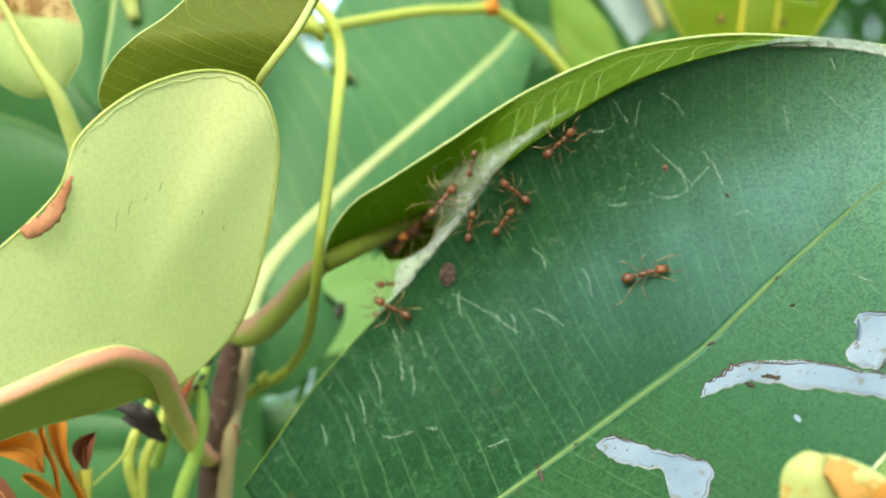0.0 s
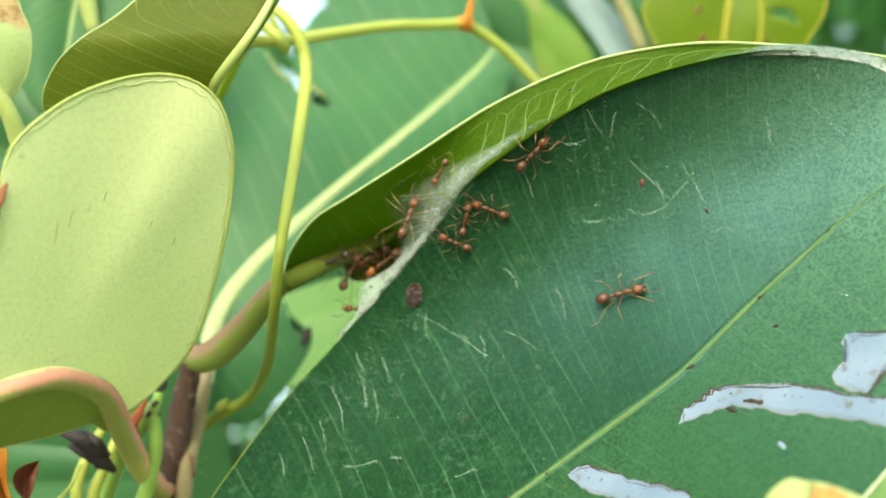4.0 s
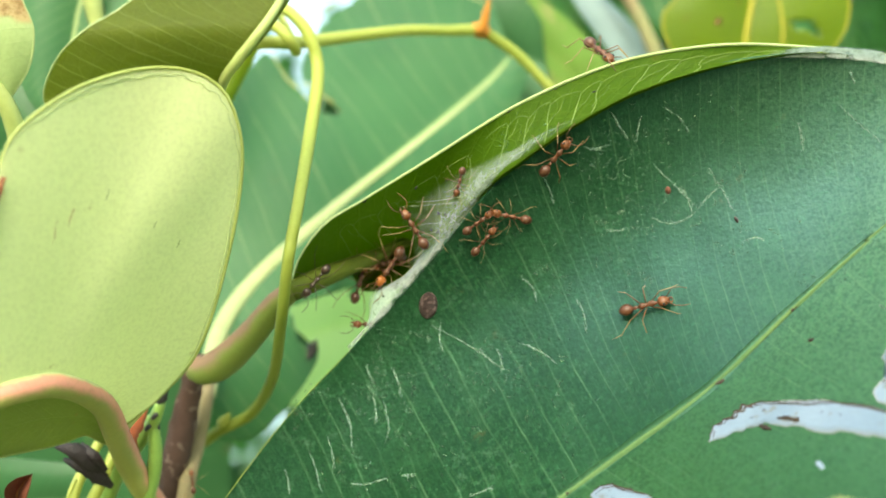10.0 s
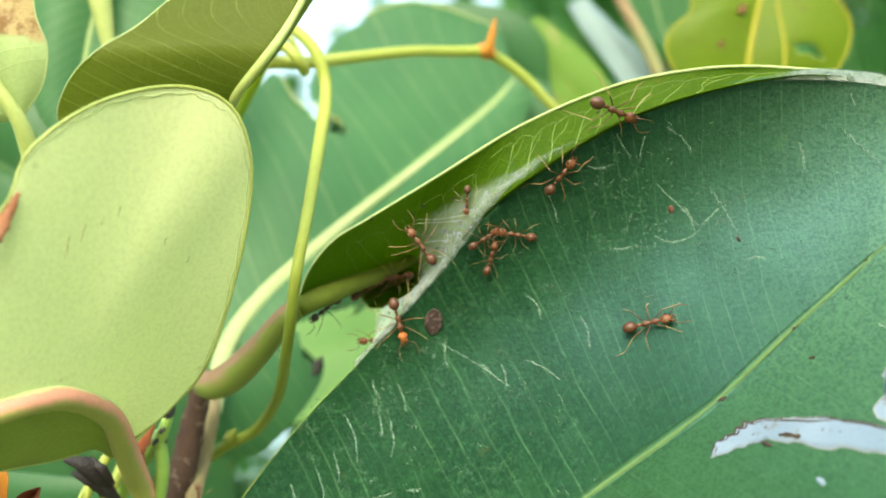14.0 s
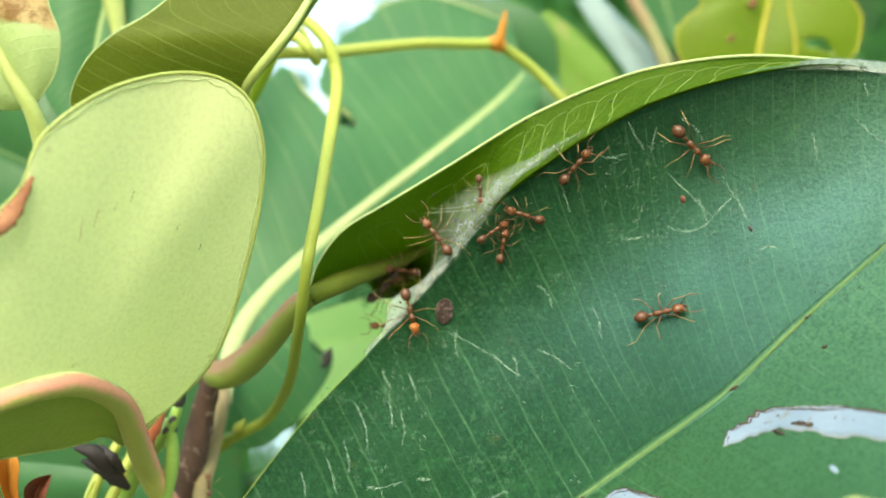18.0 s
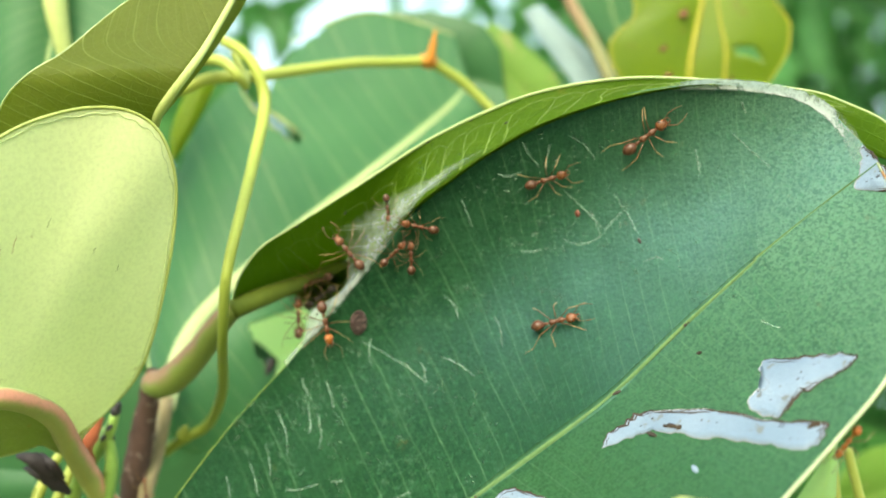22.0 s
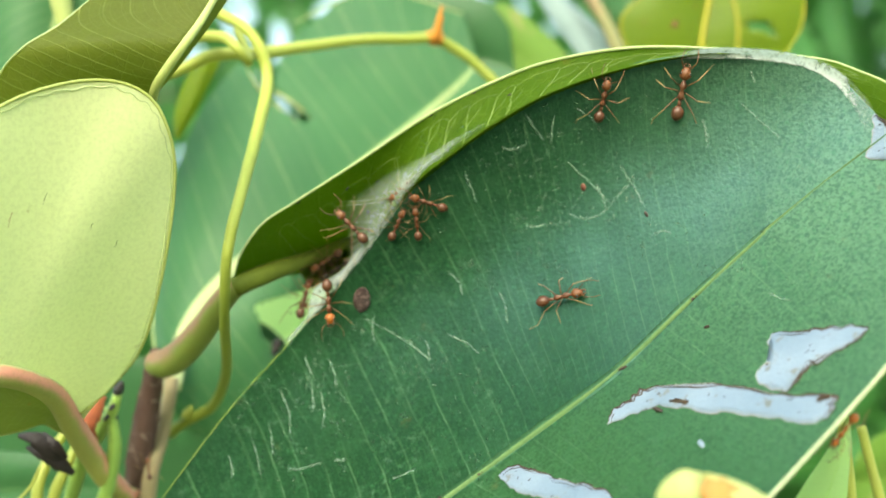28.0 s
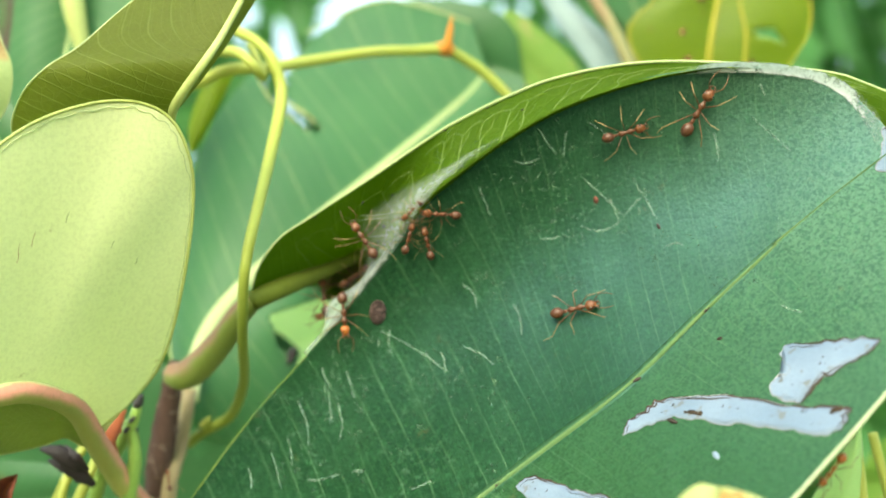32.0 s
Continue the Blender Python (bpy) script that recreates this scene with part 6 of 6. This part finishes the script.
def leg(joints, parent, at, reach):
    """A dark thigh with a paler shin and foot."""
    thigh = limb("leg", joints[:2], (0.075, 0.062), parent, at, reach)
    knee = Vector(joints[1])
    limb("shin", [tuple(Vector(p) - knee) for p in joints[1:]], (0.06, 0.05, 0.026), thigh, knee * reach, reach, M_SHIN)


def build_ant():
    ant = new("ant")
    ant.empty_display_size = 0.003
    lathe("abdomen", [(-1.12, 0.1, 0.0), (-1.0, 0.36, 0.0), (-0.65, 0.68, 0.02), (-0.15, 0.84, 0.05), (0.35, 0.78, 0.05), (0.75, 0.5, 0.0), (0.98, 0.2, -0.1)], M_GASTER, ant, (-2.8, 0, 0.15), 14)
    lathe("waist", [(-0.5, 0.16, 0.0), (-0.25, 0.2, 0.08), (0.0, 0.3, 0.14), (0.3, 0.2, 0.05), (0.6, 0.18, 0.0)], M_THORAX, ant, (-1.6, 0, 0.0), 10)
    lathe("thorax", [(-1.1, 0.22, 0.0), (-0.85, 0.4, 0.08), (-0.45, 0.45, 0.1), (-0.05, 0.28, 0.02), (0.25, 0.26, 0.04), (0.6, 0.44, 0.12), (1.0, 0.43, 0.1), (1.3, 0.25, 0.0), (1.7, 0.18, 0.0)], M_THORAX, ant, (0, 0, 0.1), 12)
    head = lathe("head", [(-0.72, 0.2, 0.0), (-0.62, 0.5, 0.02), (-0.25, 0.76, 0.05), (0.15, 0.76, 0.05), (0.5, 0.6, 0.0), (0.78, 0.42, -0.06), (0.92, 0.2, -0.1)], M_ANT, ant, (2.35, 0, 0.05), 14, 0.72)
    for s in (1, -1):
        lathe("eye", [(-0.2, 0.06, 0), (-0.13, 0.16, 0), (0.0, 0.2, 0), (0.13, 0.16, 0), (0.2, 0.06, 0)], M_EYE, head, (0.12, s * 0.58, 0.32), 8, 0.8)
        limb("mandible", [(0, 0, 0), (0.4, s * 0.1, 0), (0.7, -s * 0.22, -0.05)], (0.17, 0.14, 0.04), head, (0.75, s * 0.3, -0.12))
        limb("antenna", [(0, 0, 0), (1.35, s * 1.35, 0.55), (2.7, s * 1.55, 0.1), (4.0, s * 1.35, -0.5)], (0.06, 0.05, 0.055, 0.04), head, (0.55, s * 0.32, 0.3), 0.75)
        leg([(0, 0, 0), (1.3, s * 1.5, 0.9), (2.6, s * 2.7, -0.75), (3.5, s * 3.3, -0.95)], ant, (0.65, s * 0.32, -0.1), 0.95)
        leg([(0, 0, 0), (-0.1, s * 2.1, 1.0), (0.2, s * 3.8, -0.75), (0.5, s * 4.9, -0.95)], ant, (0.0, s * 0.32, -0.12), 0.95)
        leg([(0, 0, 0), (-1.6, s * 1.8, 1.1), (-3.2, s * 3.0, -0.75), (-4.5, s * 3.4, -0.95)], ant, (-0.6, s * 0.32, -0.1), 1.05)
    return ant


def stand(x, y, z, heading, size, up=None):
    """An ant's pose on a surface: up is the surface's normal, and the dark leaf's own where none is given."""
    if up is None:
        gx = (face_y(x + 0.5, z) - face_y(x - 0.5, z))
        gz = (face_y(x, z + 0.5) - face_y(x, z - 0.5))
        up = Vector((gx, -1, gz))
    up = Vector(up).normalized()
    way = Vector((math.cos(radians(heading)), 0, math.sin(radians(heading))))
    way = (way - up * way.dot(up)).normalized()
    side = up.cross(way)
    at = Vector((x * MM, y * MM, LIFT + z * MM)) + up * 1.05 * size * MM
    return TILT @ Matrix.Translation(at) @ Matrix((way, side, up)).transposed().to_4x4()


FIRST = build_ant()
tagged(FIRST, "red-brown weaver ant standing on the dark leaf", "ant", "ants on the leaves")
ANTS = [FIRST]


def ant(size, label, seed):
    """One more ant, with legs and feelers held a little differently."""
    ob = copy_thing(FIRST, Matrix()) if len(ANTS) > 1 or FIRST.get("taken") else FIRST
    FIRST["taken"] = 1
    if ob is not FIRST:
        ANTS.append(ob)
    rnd = random.Random(seed)
    ob.scale = (size, size, size)
    for c in ob.children_recursive:
        if c.name.startswith("leg") or c.name.startswith("antenna"):
            c.rotation_euler = (radians(rnd.uniform(-8, 8)), radians(rnd.uniform(-6, 6)), radians(rnd.uniform(-20, 20)))
    return tagged(ob, label=label)


FLAP = (0.1, -0.9, -0.35)
HANG = (0.2, -1.0, 0.0)


RIM = (0.0, -0.55, 0.83)
OVER = (0.0, -0.4, 0.92)
LEAN = (0.0, -0.75, 0.66)


def go(ob, rows, up=None):
    size = ob.scale[0]
    walk(ob, [(t, stand(x, y, z, h, size, more[0] if more else up)) for t, x, y, z, h, *more in rows])


def stride(ob, spans, turns=14.0):
    """Swing the legs of a walking ant within the given spans of time."""
    legs = sorted((c for c in ob.children if c.name.startswith("leg")), key=lambda c: (c.location.y, c.location.x))
    for k, stepping in enumerate(legs):
        base, phase = stepping.location.copy(), math.pi * (k % 2)
        rest = stepping.rotation_euler.z
        rows, t = [(0.0, 0.0)], 0.0
        for a, b in spans:
            n = int((b - a) / 0.2)
            rows.append((a - 0.05, 0.0))
            rows += [(a + (i + 0.5) * (b - a) / n, turns * math.sin(phase + i * 1.9)) for i in range(n)]
            rows.append((b + 0.05, 0.0))
        rows.append((32.0, 0.0))
        rows = [r for i, r in enumerate(rows) if i == 0 or r[0] > rows[i - 1][0] + 0.01]
        walk(stepping, [(t, pose(*base, 0, 0, math.degrees(rest) + a)) for t, a in rows])


def sway(ob, step, turns):
    """Feel about with the antennae."""
    for head in (c for c in ob.children if c.name.startswith("head")):
        for k, feeler in enumerate(c for c in head.children if c.name.startswith("antenna")):
            base, n = feeler.location.copy(), int(32 / step)
            walk(feeler, [(32.0 * i / n, pose(*base, 0, 6 * math.sin(i * 1.7 + k), turns * math.sin(i * 2.3 + k * 1.9))) for i in range(n + 1)])


sentry = ant(1.15, "red-brown weaver ant standing still on the dark leaf", 1)
walker = ant(1.25, "orange-red weaver ant walking over the leaf edge", 2)
runner = ant(1.05, "red-brown weaver ant climbing beside the folded edge", 3)
tender = ant(0.72, "small red-brown ant head down on the silk", 4)
binder = ant(1.06, "red-brown weaver ant working on the white silk", 5)
first_puller = ant(0.95, "orange-red ant pulling at the leaf edge", 6)
second_puller = ant(0.85, "red-brown ant crowding with others at the leaf edge", 7)
third_puller = ant(0.85, "red-brown ant huddled among others at the leaf edge", 8)
guard = ant(1.12, "orange-faced ant coming out of the silk tunnel", 9)
lurker = ant(0.95, "dark-looking ant inside the silk tunnel", 10)
comer = ant(1.05, "orange-red ant climbing round the silk into the gap", 11)
watcher = ant(0.9, "ant peering from behind the silk with long feelers", 12)
rear_ant = ant(0.8, "ant half hidden behind the torn silk", 13)
stalk_ant = ant(0.95, "ant on the thick leaf stalk, painted dark as if backlit", 14)
# The stalk ant's backlit silhouette is painted as a near-black shell colour.
M_BACKLIT = plain_material("ant shell with backlit shade painted in", (0.02, 0.01, 0.007), (0.045, 0.02, 0.012), 0.3, 900, 0.00004, 0.5)
M_FACE = plain_material("orange ant face", (0.3, 0.09, 0.02), (0.38, 0.13, 0.03), 0.35, 900, 0.00004, 0.4, glow=(0.8, 0.3, 0.05), through_amount=0.15)
for c in guard.children:
    if c.name.startswith("head"):
        c.material_slots[0].link = "OBJECT"
        c.material_slots[0].material = M_FACE
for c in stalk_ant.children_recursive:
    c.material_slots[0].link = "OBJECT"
    c.material_slots[0].material = M_BACKLIT
edge_ant = ant(0.78, "orange-brown ant crawling under the pale leaf margin", 16)
for c in edge_ant.children:
    if not c.name.startswith("leg"):
        c.material_slots[0].link = "OBJECT"
        c.material_slots[0].material = M_FACE
for ob in (tender, first_puller, second_puller, third_puller):
    for c in ob.children:
        if c.name.startswith("leg"):
            c.scale = (0.72, 0.72, 0.72)
twig_ant = ant(0.6, "small orange ant on the brown twig", 17)


def motions():
    go(sentry, [(0, 31.11, 2.69, -8.67, 6.48), (32, 31.1, 2.66, -8.73, 3.54)])
    sway(sentry, 1.3, 9)
    go(walker, [(*(0, 23.58, 13, 21.5, -72.9), RIM), (*(4.5, 20.87, 13, 23.43, -72.9), RIM), (*(6, 21.1, 11, 30.64, -78.28), RIM), (*(8, 21.97, 10, 30.77, -77.92), RIM), (*(9, 23.07, 9, 31.96, -74.05), RIM), (*(10, 23.99, 8, 32.39, -77.95), RIM), (*(10.8, 22.79, 8, 32.01, -90.14), OVER), (*(11.2, 21.79, 7, 30.89, -90.13), OVER), (*(11.6, 20.62, 5, 28.79, -90.01), OVER), (*(12, 21, 4, 26.99, -89.88), OVER), (*(12.5, 21.59, 4, 26.65, -89.81), OVER), (*(13, 22.31, 3, 28.04, -79.89), LEAN), (13.5, 22.91, -2.35, 26.74, -42.06), (15.5, 27.92, -0.36, 25.26, -10.73), (16, 28.88, 0.25, 24.53, -13.13), (16.5, 30.89, 0.76, 24.01, -14.78), (17, 32.46, 1.28, 23.26, -16.55), (17.5, 34.25, 2.06, 21.82, -30.92), (18, 35.88, 3.12, 19.2, -46.92), (18.5, 37.86, 3.92, 15.74, -54.59), (19, 39.6, 4.07, 12.47, -57.86), (19.5, 39.52, 4.11, 12.18, -58.57), (20, 39.02, 4.15, 12.96, -51.53), (20.5, 38.43, 3.74, 16.13, 0.21), (21, 40.01, 3.05, 18.01, 31.85), (22, 46.22, 0.53, 23.62, 39.73), (23, 49.22, -0.82, 26.35, 46), (23.5, 47.83, 0.09, 24.31, 97.28), (24, 48.3, 0.83, 21.52, 138.2), (24.5, 48.67, 0.79, 21.39, 137.08), (26.5, 50.76, -0.82, 25.83, 79.63), (27, 50.74, -0.83, 25.85, 78.81), (28, 50.72, -0.81, 25.82, 78.65), (29, 51.01, -0.85, 25.81, 77.92), (29.5, 51.15, -0.89, 25.86, 76.8), (30, 51.42, -0.73, 25.24, 67.21), (31, 51.54, -0.56, 24.64, 64.51), (32, 51.76, -0.66, 24.85, 58.74)])
    stride(walker, [(8, 10.4), (11, 13.4), (15.5, 24.3), (25, 26.4), (29.4, 31.8)], 16)
    go(runner, [(0, 15.84, 4.42, 15.84, 51.12), (12, 16.26, 4.16, 16.36, 60.64), (18.5, 16.96, 4.31, 16.23, 58.43), (19, 19.55, 4.84, 15.64, 33.51), (20, 19.62, 4.89, 15.57, 31.1), (20.5, 24.78, 4.88, 15.89, 24.44), (21, 25.98, 5.01, 15.55, 24.09), (22, 29.57, 4.42, 16.76, 19.71), (23, 40.5, 1.93, 21.39, 21.17), (23.5, 43.39, 1.4, 22.07, 9.97), (24, 41.66, 1.63, 21.91, 2.5), (24.5, 41.66, 1.75, 21.57, 4.03), (26.5, 38.36, 0.04, 25.71, 64.25), (27, 37.86, 0.11, 25.57, 74.06), (28, 37.83, 0.38, 25.08, 80.04), (29, 38.05, 0.47, 24.9, 75.89), (30, 38.33, 0.26, 25.3, 79.75), (30.5, 37.97, 1.55, 22.71, 44.75), (31, 38.46, 1.36, 23.1, 35.1), (32, 39.75, 1.79, 21.93, 17.1)])
    stride(runner, [(18.6, 24.2), (25, 26.4), (29.8, 31.8)], 14)
    go(tender, [(0, 0.12, 7, 11.96, -101.98), (3, 0.2, 7, 12.96, -116.67), (9, 0.56, 7, 12.02, -104.38), (20, 1.3, 7, 11.94, -81.49), (24.5, 2.15, 7, 11.47, -99.68), (26.5, 3.03, 7, 10.72, -136.71), (30, 2.97, 7, 10.55, -135.83), (32, 2.63, 7, 9.74, -134.49)], FLAP)
    go(binder, [(0, -5.39, 9.5, 5.33, 48.62), (1, -5.77, 9.5, 5.03, 54.43), (2, -5.51, 9.5, 5.04, 54.01), (3, -4.58, 9.5, 5.79, 49.55), (5.5, -7.37, 9.5, 4.12, 117.49), (6, -7.78, 9.5, 4.14, 127.56), (7, -8.77, 9.5, 4.34, 134.28), (8, -7.79, 9.5, 4.54, 126.64), (8.5, -6.96, 9.5, 4.29, 119.82), (12, -7.02, 9.5, 4.43, 127.19), (20, -6.02, 9.5, 4.07, 129.35), (28, -5.94, 9.5, 4.52, 133.21), (32, -6.47, 9.5, 4.6, 122.86)], HANG)
    sway(binder, 0.9, 14)
    go(first_puller, [(0, 7.95, 8.29, 7.12, 136.37), (1, 8.39, 8.16, 7.47, 137.39), (2, 8.27, 8.34, 7.03, 144.04), (3, 8.9, 8.47, 6.79, 150.37), (6, 8.61, 8.62, 6.38, 160.73), (9, 9.2, 8.52, 6.69, 163.6), (12, 8.97, 8.55, 6.61, 170), (16, 9.42, 8.49, 6.78, 166.14), (19, 8.09, 7.58, 8.7, 157.94), (24, 6.6, 7.29, 9, 165.53), (28, 7.91, 7.53, 8.76, 155.81), (32, 7.61, 7.32, 9.14, 171.87)])
    go(second_puller, [(0, -0.16, 10.39, 0.86, 81.53), (1, -0.34, 10.61, 0.19, 76.81), (3, 2.16, 10.53, 0.61, 126.86), (6, 2.97, 10.28, 1.42, 178.24), (8, 2.79, 10.09, 2, 61.37), (9, 4.46, 9.93, 2.56, 50.33), (12, 5.23, 9.92, 2.61, 66.91), (19, 5.3, 9.77, 3.07, 82.72), (24, 5.57, 9.48, 3.9, 93.9), (28, 5.88, 9.02, 5.13, 94.98), (32, 5.12, 9.42, 4.02, 100.87)])
    sway(second_puller, 0.8, 16)
    go(third_puller, [(0, 5.99, 10.26, 1.44, 56.19), (1, 5.03, 9.92, 2.6, 85.66), (3, 4.68, 9.25, 4.42, 92.53), (6, 4.44, 8.79, 5.49, 41.58), (9, 3.87, 8.72, 5.57, 42.59), (12, 4.14, 8.52, 6.05, 36.37), (19, 3.34, 8.89, 5.11, 40.13), (24, 1.93, 9.32, 3.89, 53.67), (28, 2.45, 8.85, 5.03, 68.23), (32, 1.79, 8.77, 5.09, 75.89)])
    go(guard, [(0, -11.29, 24, -0.14, -142.55), (3, -10.66, 24, -2.57, -142.45), (5.5, -10.97, 20, -3.34, -151.86), (9, -11.22, 20, -2.9, -160.02), (10, -11.46, 17, -2.36, -123.66), (11, -12.05, 13, -5.37, -93.98), (12, -13.14, 12, -5.28, -100.78), (13, -10.69, 12, -8.5, -73.95), (19, -10.44, 12, -8.89, -73.47), (24, -10.43, 12, -8.91, -81.88), (28, -10.39, 12, -9.22, -85.05), (32, -10.62, 12, -9.09, -85.7)], HANG)
    sway(guard, 1.0, 12)
    go(lurker, [(0, -12.93, 27, -2.65, -140.36), (16, -12.12, 26, -0.86, -179.48), (19, -13.27, 24, -1.82, 173.01), (23, -14.14, 24, -1.17, -154.04), (32, -10.58, 26, -2.29, -147.63)], HANG)
    go(comer, [(0, -15.16, 13, -14.69, 151.27), (1, -14.77, 14, -10.35, 110.99), (2, -16.61, 17, -9.24, 108.68), (3, -16.97, 20, -5.91, 81.02), (6, -15.52, 24, -4.29, 55.32), (9, -17.13, 24, -5.83, 86.93), (12, -17.14, 28, -2.38, 32.31), (19, -15.94, 30, -5.76, 40.39), (23, -17.67, 22, -8.64, 99.13), (24, -17.88, 24, -9.69, 85.87), (28, -16.74, 24, -8.48, 73.7), (32, -16.46, 26, -5.74, 95.22)], HANG)
    go(watcher, [(0, -15.56, 22, -10.86, -177.46), (1, -15.34, 22, -11.46, 176.92), (3, -14.85, 22, -11.35, 176.83), (6, -15.11, 22, -12.33, 174.78), (13, -15.15, 22, -12.38, -176.36), (20, -15.11, 26, -11.16, 179.78), (32, -15.16, 26, -9.89, 178.93)], HANG)
    go(rear_ant, [(0, -16.97, 21, -18.11, 146.67), (3, -17.24, 21, -17.79, 156), (6, -12.15, 30, -21.31, 152.94), (32, -12.04, 30, -20.23, 152.6)], HANG)
    go(stalk_ant, [(0, -18.81, 26, -3.63, -169.61), (4, -19.69, 18, -2.47, -158.88), (6, -21.35, 12, -3.94, 178.71), (8, -22.63, 12, -5.91, -166.92), (9, -24.27, 12, -3.65, -144.78), (10, -23.72, 13, -4.68, -129.77), (11, -24.38, 15, -6.56, -105.25), (12, -24.85, 18, -8.76, -122.83), (13, -25.02, 18, -7.95, -159.76), (16, -18.87, 24, -5.22, -89.36), (19, -15.22, 26, -4.58, -142.84), (32, -10.29, 28, -2.6, -149.31)], HANG)
    stride(stalk_ant, [(8, 13)], 12)
    go(edge_ant, [(0, 68.85, -34.0, -20.53, 228), (20, 68.85, -34.0, -20.53, 228), (21, 68.85, -34.0, -20.53, 228), (21.5, 68.24, -34.0, -22.05, 228), (22, 67.26, -34.0, -23.37, 228), (22.5, 67.29, -34.0, -23.78, 228), (24, 64.58, -34.0, -25.52, 228), (26.5, 66.18, -34.0, -24.75, 228), (27, 66.15, -34.0, -24.69, 228), (28, 65.42, -34.0, -25.32, 228), (29, 62.55, -34.0, -27.93, 228), (30, 62.82, -34.0, -28.17, 228), (31, 61.89, -34.0, -28.92, 228), (32, 62.0, -34.0, -29.14, 228)], HANG)
    stride(edge_ant, [(20.5, 24), (26.6, 30)], 12)
    go(twig_ant, [(0, -47.05, 24, -40.7, 96.73), (32, -47.05, 24, -40.7, 96.73)], HANG)


motions()
